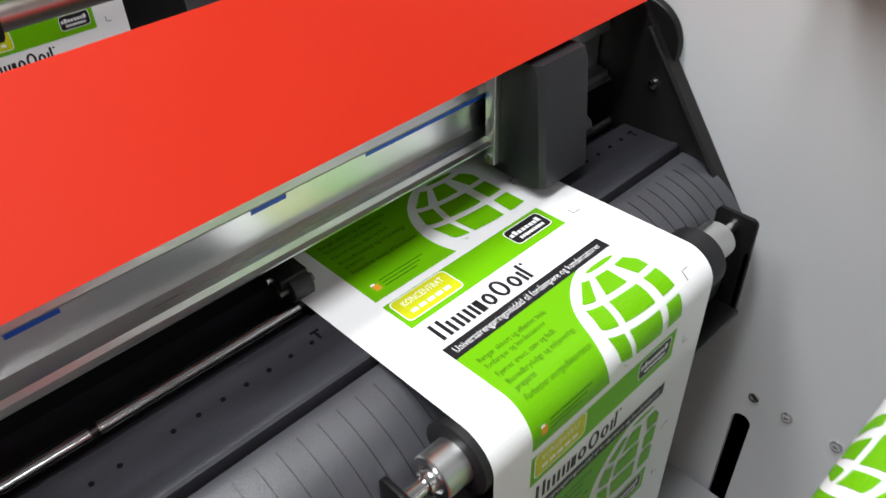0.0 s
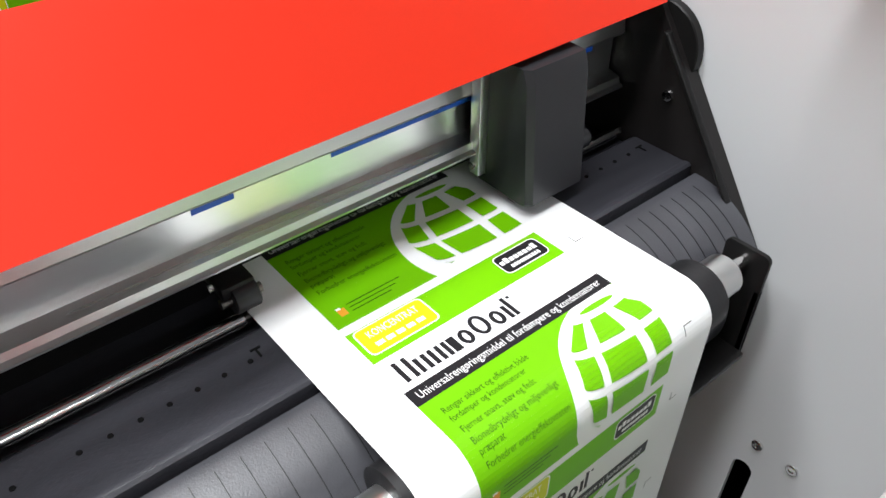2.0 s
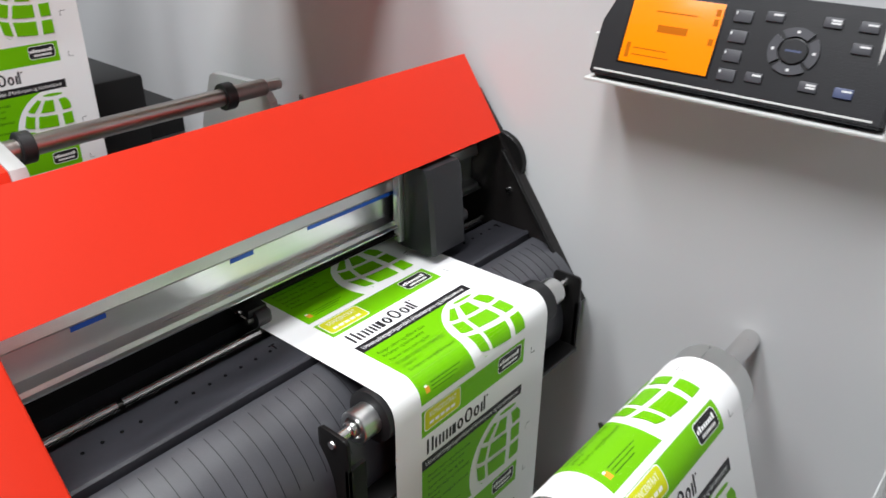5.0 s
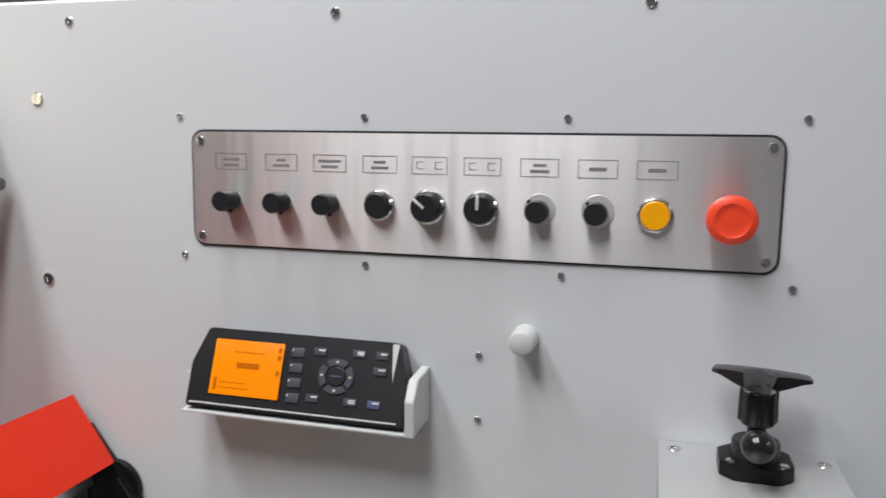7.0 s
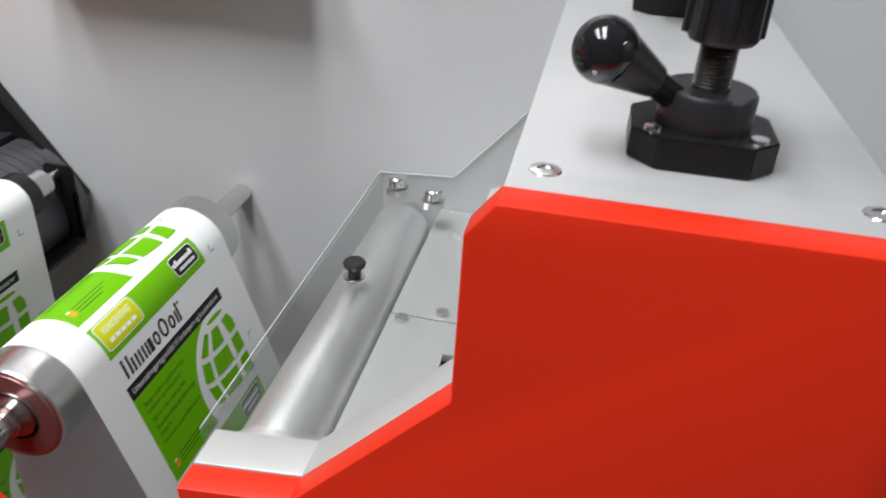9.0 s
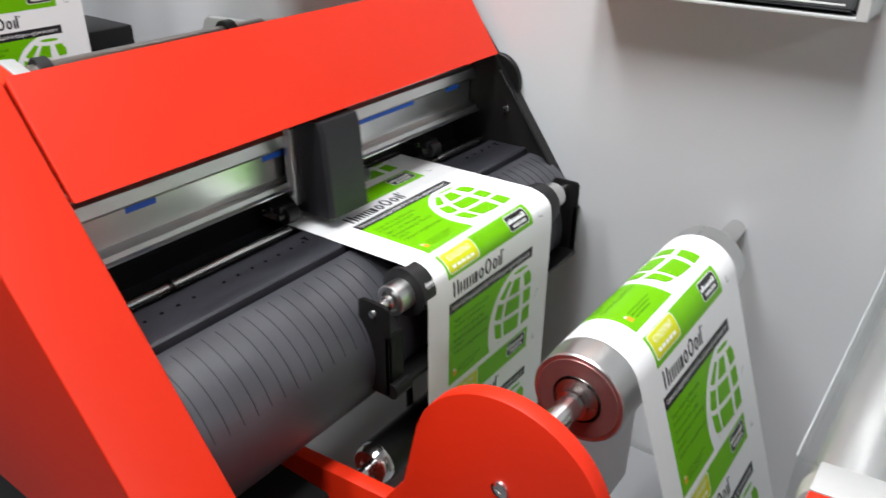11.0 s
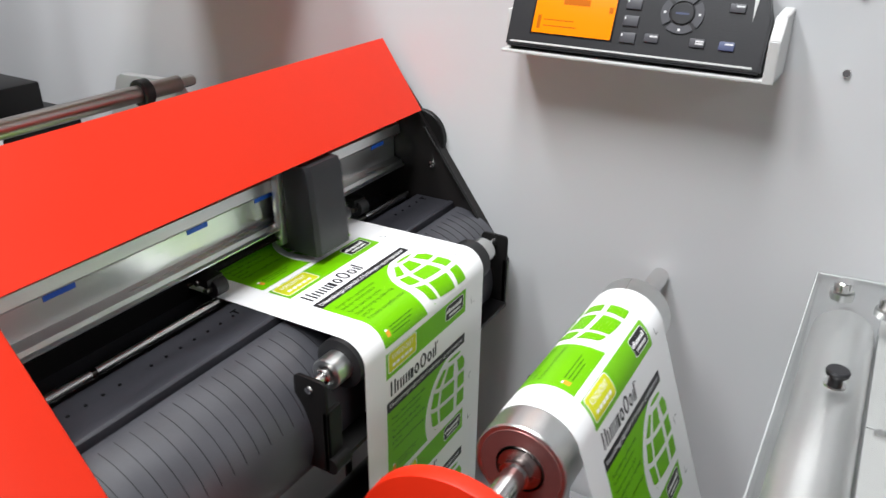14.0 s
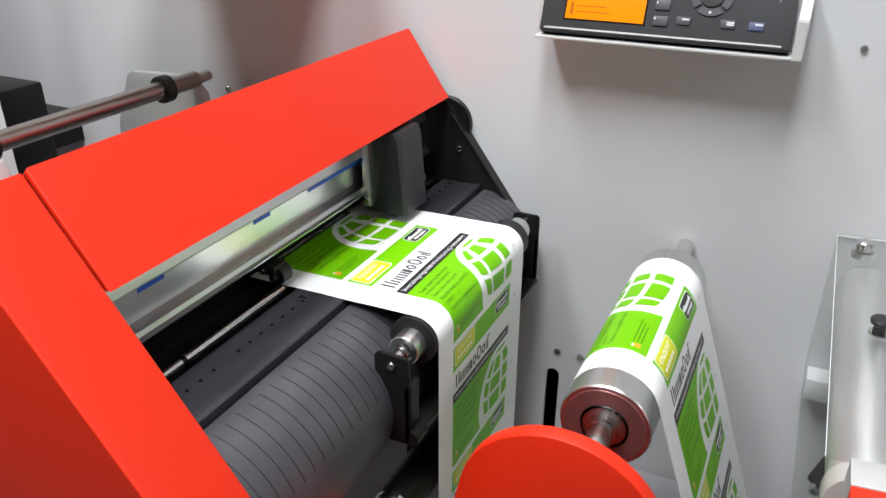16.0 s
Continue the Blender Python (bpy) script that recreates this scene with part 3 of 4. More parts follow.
def build_carriage():
    """Cutting carriage; its origin lies in the middle of its width at y 0."""
    t = new("cutting_carriage")
    t.parent = PLOTTER
    t["label"] = "dark grey tool carriage"
    bm = bmesh.new()
    x0, x1 = -0.112, -0.0715
    sec = [(1.0665, 0.0, 0.004), (1.0680, 0.0, 0.0), (1.1330, 0.0, 0.010), (1.1400, 0.012, 0.016)]
    rows = []
    for z, cut, back in sec:
        xf = x1 - back * 0.5
        rows.append([bm.verts.new(p) for p in ((x0, -0.0160, z), (xf - 0.003, -0.0160, z), (xf, -0.0130, z), (xf, 0.0225, z), (x0, 0.0235, z))])
    for a, b in zip(rows, rows[1:]):
        for i in range(5):
            bm.faces.new((a[i], a[(i + 1) % 5], b[(i + 1) % 5], b[i]))
    bm.faces.new(rows[0])
    bm.faces.new(rows[-1])
    bmesh.ops.bevel(bm, geom=[e for e in bm.edges if e.calc_face_angle(0) > 0.3], offset=0.0014, segments=2, affect="EDGES")
    part("hood", bm, CARRIAGE_GREY, t)
    bm = boxed(-0.1115, -0.1045, -0.0215, -0.0160, 1.072, 1.132, bevel=0.0006)
    part("mount_plate", bm, ALUMINIUM, t)
    part("mount_screw", turned([(-0.002, 0.0022), (0.0, 0.0022)], (-0.108, -0.0215, 1.078), seg=12), CHROME, t)
    bm = boxed(-0.110, -0.098, 0.0235, 0.028, 1.070, 1.092, bevel=0.0008)
    part("tool_holder", bm, BLACK_SATIN, t)
    bm = turned([(0.0, 0.0030), (0.004, 0.0030), (0.004, 0.0052), (0.005, 0.0060), (0.011, 0.0060), (0.012, 0.0052)], (-0.083, 0.0225, 1.086), seg=18)
    part("thumb_screw", bm, BLACK_PLASTIC, t)
    return t


CARRIAGE = build_carriage()

t = part("black_pedestal", boxed(-0.28, 0.02, -0.478, -0.362, 0.001, 0.9385, bevel=0.003), BLACK_SATIN)
tagged(t, "black steel pedestal under the red end cover", "pedestal")

# ---- exit roller in front of the plotter ----
RX, RZ, RR = 0.0075, 1.0420, 0.0187
WEB_NEAR, WEB_W = -0.265, 0.1695


def build_exit_roller():
    t = thing("exit_roller", "black rubber web roller with steel hubs on black brackets", "roller")
    prof = rounded(0.026, 0.072, 0.004)
    for name, y0, y1 in (("near_bracket", -0.3010, -0.298), ("far_bracket", -0.0400, -0.037)):
        b = part("bracket", prism(bmesh.new(), [(0.008 + x, 1.0135 + z) for x, z in prof], y0, y1, bevel=0.0004), BLACK_SATIN, t)
        ft = boxed(0.0180, 0.0210, y0, y1 + (0.012 if y0 < -0.2 else -0.0), 0.980, 1.026)
        part("flange", ft, BLACK_SATIN, b)
        if y0 < -0.2:
            part("foot_pin", rod(bmesh.new(), (0.0215, y0, 0.9835), (0.0215, y0 + 0.016, 0.9835), 0.0062, 20), BLACK_SATIN, b)
        part("bracket_screw", turned([(-0.0015, 0.0026), (0.0, 0.0030)], (0.0080, y0, 1.041), seg=16), CHROME, b)
    part("back_plate", boxed(-0.012, 0.024, -0.298, -0.040, 0.980, 0.984, bevel=0.0008), BLACK_SATIN, t)
    part("cross_bar", boxed(-0.004, 0.0, -0.298, -0.040, 0.984, 1.012, bevel=0.0005), BLACK_SATIN, t)
    part("core", rod(bmesh.new(), (RX, -0.256, RZ), (RX, -0.078, RZ), 0.0150, 32), BLACK_SATIN, t)
    part("axle", rod(bmesh.new(), (RX, -0.2975, RZ), (RX, -0.040, RZ), 0.0036), CHROME, t)
    for y, s, e in ((-0.262, -1, 0.0), (-0.088, 1, 0.0085)):
        part("rubber_ring", turned([(-0.0075, RR - 0.003), (-0.0068, RR - 0.0005), (0.0068, RR - 0.0005), (0.0075, RR - 0.003)], (RX, y, RZ), seg=44), RUBBER, t)
        part("hub", turned([(s * 0.0075, 0.0112), (s * (0.0205 + e), 0.0112), (s * (0.0212 + e), 0.0105), (s * (0.0212 + e), 0.0075), (s * (0.0190 + e), 0.0070)], (RX, y, RZ), seg=36), ALUMINIUM, t, "turned aluminium hub")
        part("spacer", turned([(s * (0.019 + e), 0.0055), (s * (0.0250 + e), 0.0055), (s * (0.0255 + e), 0.005)], (RX, y, RZ), seg=24), CHROME, t)


build_exit_roller()

# ---- printed label web ----
PITCH = 0.119
N_STRIP = 51
STEP = PITCH / N_STRIP


def text_faces(body, size, x, y, width=None):
    """Flat glyph outlines as polygons, left end at x, baseline at y."""
    cu = bpy.data.curves.new("writing", "FONT")
    cu.body, cu.size, cu.resolution_u = body, size, 2
    ob = bpy.data.objects.new("writing", cu)
    me = bpy.data.meshes.new_from_object(ob)
    vs = [v.co.copy() for v in me.vertices]
    fs = [tuple(p.vertices) for p in me.polygons]
    bpy.data.objects.remove(ob)
    bpy.data.curves.remove(cu)
    bpy.data.meshes.remove(me)
    w = max(v.x for v in vs)
    k = width / w if width else 1.0
    return [[(x + vs[i].x * k, y + vs[i].y) for i in f] for f in fs]


def clip_side(poly, axis, lim, sign):
    """Keep the part of a polygon with sign * coordinate <= sign * lim."""
    out = []
    for p, q in zip(poly, poly[1:] + poly[:1]):
        a, b = sign * (lim - p[axis]), sign * (lim - q[axis])
        if a >= 0:
            out.append(p)
        if (a >= 0) != (b >= 0):
            k = a / (a - b)
            out.append((p[0] + (q[0] - p[0]) * k, p[1] + (q[1] - p[1]) * k))
    return out


def label_art():
    """List of (material slot, height, polygon) in label space: x across the web, y against its run (up the writing)."""
    art = []

    def rect(slot, h, x0, x1, v0, v1):
        art.append((slot, h, [(x0, -v1), (x1, -v1), (x1, -v0), (x0, -v0)]))

    L, R = 0.0245, 0.1395
    h1, h2, h3, h4, h5 = 0.00006, 0.00010, 0.00014, 0.00018, 0.00022
    rect(2, h1, L, R, 0.0, 0.0092)
    for f in text_faces("Universalrengøringsmiddel til fordampere og kondensatorer", 0.0060, L + 0.0035, -0.0064, 0.1075):
        art.append((0, h2, f))
    g0, g1 = 0.0092, 0.0720
    rect(1, h1, L, R, g0, g1)
    rect(1, h1, L, R, 0.0770, 0.0985)
    # globe
    cx, cv, rad = 0.1215, 0.0490, 0.0364
    disc = [(x, -v) for x, v in arc(0.1246, 0.0547, 0.0473, 0, 360, 60)[:-1]]
    art.append((0, h2, clip_side(clip_side(clip_side(disc, 0, R + 0.001, 1), 1, -g1 - 0.001, -1), 1, -g0, 1)))
    tilt, spin = radians(9), radians(-2)

    def globe(lat, lon):
        la, lo = radians(lat), radians(lon)
        x, y, z = math.cos(la) * math.sin(lo), math.sin(la), math.cos(la) * math.cos(lo)
        y, z = y * math.cos(tilt) - z * math.sin(tilt), y * math.sin(tilt) + z * math.cos(tilt)
        x, y = x * math.cos(spin) - y * math.sin(spin), x * math.sin(spin) + y * math.cos(spin)
        return (cx + x * rad, -cv + y * rad), z

    art.append((1, h3, [globe(73, a)[0] for a in range(0, 360, 20)]))
    for la0, la1 in ((61, 34.5), (28, 7), (0.5, -23.5), (-31, -52)):
        for lo in (-90, -42, 7):
            gap = 4.0 / max(0.45, math.cos(radians(la0)))
            a, b = lo + (gap if lo > -90 else 0), lo + 48 - gap
            ring = [(la0, a + (b - a) * i / 6) for i in range(7)] + [(la1, b - (b - a) * i / 6) for i in range(7)]
            cell = clip_side(clip_side([globe(*q)[0] for q in ring], 0, R, 1), 1, -g1 + 0.003, -1)
            if len(cell) > 2:
                art.append((1, h3 + 0.0000004 * len(art), cell))
    # copy text
    for body, v, w in (("Rengør sikkert og effektivt både", 0.0185, 0.046), ("fordamper og kondensatorer", 0.0235, 0.040), ("Fjerner snavs, støv og fedt", 0.0300, 0.039),
                       ("Bionedbrydeligt og miljøvenligt", 0.0362, 0.046), ("præparat", 0.0410, 0.013), ("Forbedrer energieffektiviteten", 0.0470, 0.045)):
        for f in text_faces(body, 0.0046, L + 0.006, -v, w):
            art.append((4, h2, f))
    for i, w in enumerate((0.030, 0.026, 0.022)):
        rect(4, h2, L + 0.012, L + 0.012 + w, 0.0600 + i * 0.0026, 0.0606 + i * 0.0026)
    rect(5, h2, L + 0.006, L + 0.010, 0.0610, 0.0660)
    rect(0, h3, L + 0.006, L + 0.0085, 0.0600, 0.0615)
    # concentrate tag
    tag = [(L + 0.0212 + x, -0.0862 + y) for x, y in rounded(0.0375, 0.0175, 0.0028, 3)]
    art.append((0, h2, tag))
    tag = [(L + 0.0212 + x, -0.0862 + y) for x, y in rounded(0.0361, 0.0161, 0.0024, 3)]
    art.append((3, h3, tag))
    for f in text_faces("KONCENTRAT", 0.0062, L + 0.0075, -0.0850, 0.0275):
        art.append((0, h4, f))
    for i in range(5):
        rect(0, h4, L + 0.0078 + i * 0.0055, L + 0.0120 + i * 0.0055, 0.0885, 0.0910)
    # round-cornered black badge, bars for its lettering
    badge = [(R - 0.0180 + x, -0.0862 + y) for x, y in rounded(0.0285, 0.0140, 0.003, 3)]
    art.append((0, h2, badge))
    badge = [(R - 0.0180 + x, -0.0862 + y) for x, y in rounded(0.0273, 0.0128, 0.0026, 3)]
    art.append((2, h3, badge))
    for i, hh in enumerate((0.0026, 0.0038, 0.0026, 0.0026, 0.0026, 0.0026, 0.0026, 0.0038)):
        rect(0, h4, R - 0.0305 + i * 0.0030, R - 0.0281 + i * 0.0030, 0.0864 - hh, 0.0864)
    for i in range(10):
        rect(0, h4, R - 0.0270 + i * 0.0019, R - 0.0255 + i * 0.0019, 0.0883, 0.0905)
    # product name as plain letter-sized shapes
    x, base = L + 0.0050, 0.1155
    for kind, w in (("E", 0.0070), ("x", 0.0062), ("x", 0.0060), ("i", 0.0017), ("x", 0.0040), ("o", 0.0068), ("O", 0.0088), ("o", 0.0068), ("i", 0.0017), ("l", 0.0017)):
        if kind in "oO":
            hh = 0.0093 if kind == "o" else 0.0128
            outer = [(x + w / 2 + px * w / 2, -(base - hh / 2) + py * hh / 2) for px, py in arc(0, 0, 1, 0, 360, 24)]
            inner = [(x + w / 2 + px * (w / 2 - 0.0022), -(base - hh / 2) + py * (hh / 2 - 0.0019)) for px, py in arc(0, 0, 1, 0, 360, 24)]
            for i in range(24):
                art.append((2, h1, [outer[i], outer[i + 1], inner[i + 1], inner[i]]))
        else:
            hh = {"E": 0.0125, "x": 0.0090, "i": 0.0090, "l": 0.0130}[kind]
            rect(2, h1, x, x + 0.0022, base - hh, base)
            if w > 0.003:
                rect(2, h1, x + w - 0.0022, x + w, base - hh, base)
        x += w + 0.0014
    art.append((2, h1, [(x + 0.0012 + px, -0.1040 + py) for px, py in arc(0, 0, 0.0010, 0, 360, 10)[:-1]]))
    # crop marks
    for v, way in ((0.0470, 1), (0.0960, -1)):
        rect(2, h1, R + 0.0100, R + 0.0155, v - 0.00025, v + 0.00025)
        a, b = sorted((v, v + way * 0.0055))
        rect(2, h1, R + 0.0100, R + 0.0105, a, b)
    return art


PRINT_SLOTS = [PAPER, PRINT_GREEN, PRINT_BLACK, PRINT_YELLOW, PRINT_DARK, PRINT_ORANGE]


def clip_band(poly, lo, hi):
    """Cut a polygon to the band lo <= v <= hi, v being minus its second coordinate."""
    for sign, lim in ((1, lo), (-1, -hi)):
        out = []
        for p, q in zip(poly, poly[1:] + poly[:1]):
            a, b = sign * -p[1] - lim, sign * -q[1] - lim
            if a >= 0:
                out.append(p)
            if (a >= 0) != (b >= 0):
                k = a / (a - b)
                out.append((p[0] + (q[0] - p[0]) * k, p[1] + (q[1] - p[1]) * k))
        poly = out
        if len(poly) < 3:
            return []
    return poly


def strip_mesh(art, lo, hi):
    """One rigid length of the web: local x along the run, y across, z out of the face."""
    verts, faces, slots = [], [], []

    def put(pts, slot):
        k = len(verts)
        verts.extend(pts)
        faces.append(tuple(range(k, k + len(pts))))
        slots.append(slot)

    l, w, d = hi - lo, WEB_W, -0.00012
    put([(0, 0, 0), (l, 0, 0), (l, w, 0), (0, w, 0)], 0)
    put([(0, w, d), (l, w, d), (l, 0, d), (0, 0, d)], 0)
    put([(0, 0, d), (l, 0, d), (l, 0, 0), (0, 0, 0)], 0)
    put([(0, w, 0), (l, w, 0), (l, w, d), (0, w, d)], 0)
    for slot, h, poly in art:
        vs = [-p[1] for p in poly]
        if max(vs) <= lo or min(vs) >= hi:
            continue
        c = clip_band(poly, lo, hi)
        if c:
            pts = [(-p[1] - lo, p[0], h) for p in c]
            ar = sum(p[0] * q[1] - q[0] * p[1] for p, q in zip(pts, pts[1:] + pts[:1]))
            put(pts if ar > 0 else pts[::-1], slot)
    me = bpy.data.meshes.new("web_strip")
    me.from_pydata(verts, [], faces)
    for m in PRINT_SLOTS:
        me.materials.append(m)
    me.polygons.foreach_set("material_index", slots)
    me.update()
    return me


ART = label_art()
STRIPS = [strip_mesh(ART, i * STEP, (i + 1) * STEP) for i in range(N_STRIP)]
WHOLE = strip_mesh(ART, 0.0, PITCH)


class Run:
    """Run of the web in the (x, z) plane from straight and arc lengths."""

    def __init__(self, start, heading):
        self.p, self.h, self.pieces, self.length = Vector(start), heading, [], 0.0

    def straight(self, d):
        self.pieces.append((self.length, d, self.p.copy(), self.h, None))
        self.p = self.p + Vector((math.cos(self.h), math.sin(self.h))) * d
        self.length += d
        return self

    def turn(self, r, degrees):
        """Turn to the right (clockwise) round a roller."""
        d = r * radians(degrees)
        self.pieces.append((self.length, d, self.p.copy(), self.h, r))
        c = self.p + Vector((math.sin(self.h), -math.cos(self.h))) * r
        self.h -= radians(degrees)
        self.p = c + Vector((-math.sin(self.h), math.cos(self.h))) * r
        self.length += d
        return self

    def at(self, s):
        s0, d, p, h, r = next((q for q in self.pieces if s < q[0] + q[1]), self.pieces[-1])
        if s < 0:
            s0, d, p, h, r = self.pieces[0]
        if r is None:
            return p + Vector((math.cos(h), math.sin(h))) * (s - s0)
        c = p + Vector((math.sin(h), -math.cos(h))) * r
        a = h - (s - s0) / r
        return c + Vector((-math.sin(a), math.cos(a))) * r

    def lay(self, s, y):
        a, b = self.at(s), self.at(s + STEP)
        t = (b - a).normalized()
        m = Matrix(((t.x, 0, -t.y, a.x), (0, 1, 0, y), (t.y, 0, t.x, a.y), (0, 0, 0, 1)))
        return m


# web through the plotter: flat, round the exit roller, straight down
FLAT = 0.1475
RISE = math.atan2(0.0032, FLAT)
RUN_A = Run((RX - RR * math.sin(RISE) - FLAT * math.cos(RISE), RZ + RR * math.cos(RISE) - FLAT * math.sin(RISE)), RISE)
RUN_A.straight(FLAT).turn(RR, 90 + math.degrees(RISE)).straight(0.30)
WEB_A = thing("label_web", "white paper web printed with green labels, running through the cutter", "label web")
STRIPS_A = []
for k in range(-39, 246):
    ob = new("web_strip", STRIPS[k % N_STRIP])
    ob.parent = WEB_A
    STRIPS_A.append((ob, k * STEP))

# web over the second roller
QX, QZ, QR = 0.1505, 1.0290, 0.0298
RUN_B = Run((QX - QR, 0.80), math.pi / 2).straight(QZ - 0.80).turn(QR, 161).straight(0.34)
WEB_B = thing("label_web", "white paper web printed with green labels, over the steel idler roller", "label web")
OFFSET_B = -0.021
for k in range(12, 285):
    s = k * STEP + OFFSET_B
    if s < RUN_B.length - STEP:
        ob = new("web_strip", STRIPS[k % N_STRIP])
        ob.parent = WEB_B
        ob.matrix_world = RUN_B.lay(s, WEB_NEAR + 0.002)

# web rising at the back
WEB_C = thing("label_web", "white paper web printed with green labels, hanging behind the cutter", "label web")
for i in range(5):
    ob = new("web_label", WHOLE)
    ob.parent = WEB_C
    ob.matrix_world = Matrix(((0, 0, 1, -0.58), (0, 1, 0, -0.300), (-1, 0, 0, 1.4875 - i * PITCH), (0, 0, 0, 1)))


def build_idler():
    t = thing("idler_roller", "turned steel idler roller on a steel shaft", "roller")
    y0, y1 = -0.284, -0.072
    r = QR - 0.0004
    part("barrel", turned([(y0, r - 0.009), (y0, r - 0.0008), (y0 + 0.001, r), (y1 - 0.001, r), (y1, r - 0.001), (y1, 0.010)], (QX, 0, QZ), seg=64), ALUMINIUM, t, "turned aluminium barrel")
    part("end_face", turned([(y0 + 0.0015, 0.0150), (y0 - 0.0006, 0.0155), (y0 - 0.0006, r - 0.0035), (y0 + 0.001, r - 0.003)], (QX, 0, QZ), seg=64), BEARING_RED, t, "dull reddish end face")
    part("bearing", turned([(y0 + 0.001, 0.0), (y0 + 0.001, 0.0100), (y0 - 0.0012, 0.0102), (y0 - 0.0012, 0.0112), (y0 + 0.0005, 0.0116), (y0 + 0.0005, 0.0134), (y0 - 0.0014, 0.0138), (y0 - 0.0014, 0.0152)], (QX, 0, QZ), seg=48), BEARING_STEEL, t, "dark steel bearing rings")
    part("shaft", turned([(-0.338, 0.0074), (-0.292, 0.0078), (-0.292, 0.0095), (-0.278, 0.0095), (-0.278, 0.0078), (-0.0005, 0.0078)], (QX, 0, QZ), seg=32), CHROME, t, "polished steel shaft")


build_idler()

# ---- red lower front plate with rounded lug ----


def build_lug_plate():
    ax, az, r = 0.142, 1.0025, 0.0615
    left = [(-0.27, 0.78), (-0.27, 0.925), (-0.04, 0.935), (0.056, 0.946)]
    prof = left + [(0.072, 0.970)] + arc(ax, az, r, 165, 10, 24) + [(0.2150, 0.975), (0.228, 0.90), (0.232, 0.78)]
    t = part("lug_plate", prism(bmesh.new(), prof, -0.3500, -0.3390, bevel=0.0012), RED_PAINT)
    tagged(t, "red powder-coated steel front plate with a rounded roller lug", "machine plate")
    part("plate_screw", turned([(0.0, 0.0056), (-0.0016, 0.0052), (-0.0022, 0.0042), (-0.0022, 0.0022), (-0.001, 0.002)], (0.141, -0.3500, 1.005), seg=22), CHROME, t)


build_lug_plate()

# dancer roller and small parts below the plotter
t = thing("dancer_roller", "black tube roller with steel end below the cutter", "roller")
part("tube", rod(bmesh.new(), (0.006, -0.300, 0.912), (0.006, -0.105, 0.912), 0.0165, 36), BLACK_SATIN, t)
part("end_cap", turned([(-0.308, 0.0075), (-0.310, 0.0085), (-0.310, 0.0140), (-0.308, 0.0155), (-0.300, 0.0160), (-0.300, 0.006)], (0.006, 0, 0.912), seg=36), CHROME, t, "polished steel end")
part("stub", rod(bmesh.new(), (0.006, -0.339, 0.912), (0.006, -0.306, 0.912), 0.005), CHROME, t)
t = thing("cable", "black hanging cable below the cutter", "cable")
part("cord", rod(bmesh.new(), (-0.012, -0.24, 0.70), (-0.012, -0.24, 0.948), 0.0028, 12), RUBBER, t)
t = thing("cable_hook", "small black bent hook under the cutter", "hook")
bm = bmesh.new()
pts = [(-0.052, 0.946), (-0.053, 0.932), (-0.056, 0.920), (-0.062, 0.911), (-0.070, 0.908)]
for (xa, za), (xb, zb) in zip(pts, pts[1:]):
    rod(bm, (xa, -0.285, za), (xb, -0.285, zb), 0.0034, 12, 0.0030)
part("bent_rod", bm, BLACK_SATIN, t)
t = part("lower_tray", boxed(-0.27, 0.24, -0.30, -0.004, 0.755, 0.760, bevel=0.001), LOWER_GREY)
tagged(t, "grey sheet-metal tray under the cutter", "tray")

# ---- slitter station with red front plate ----


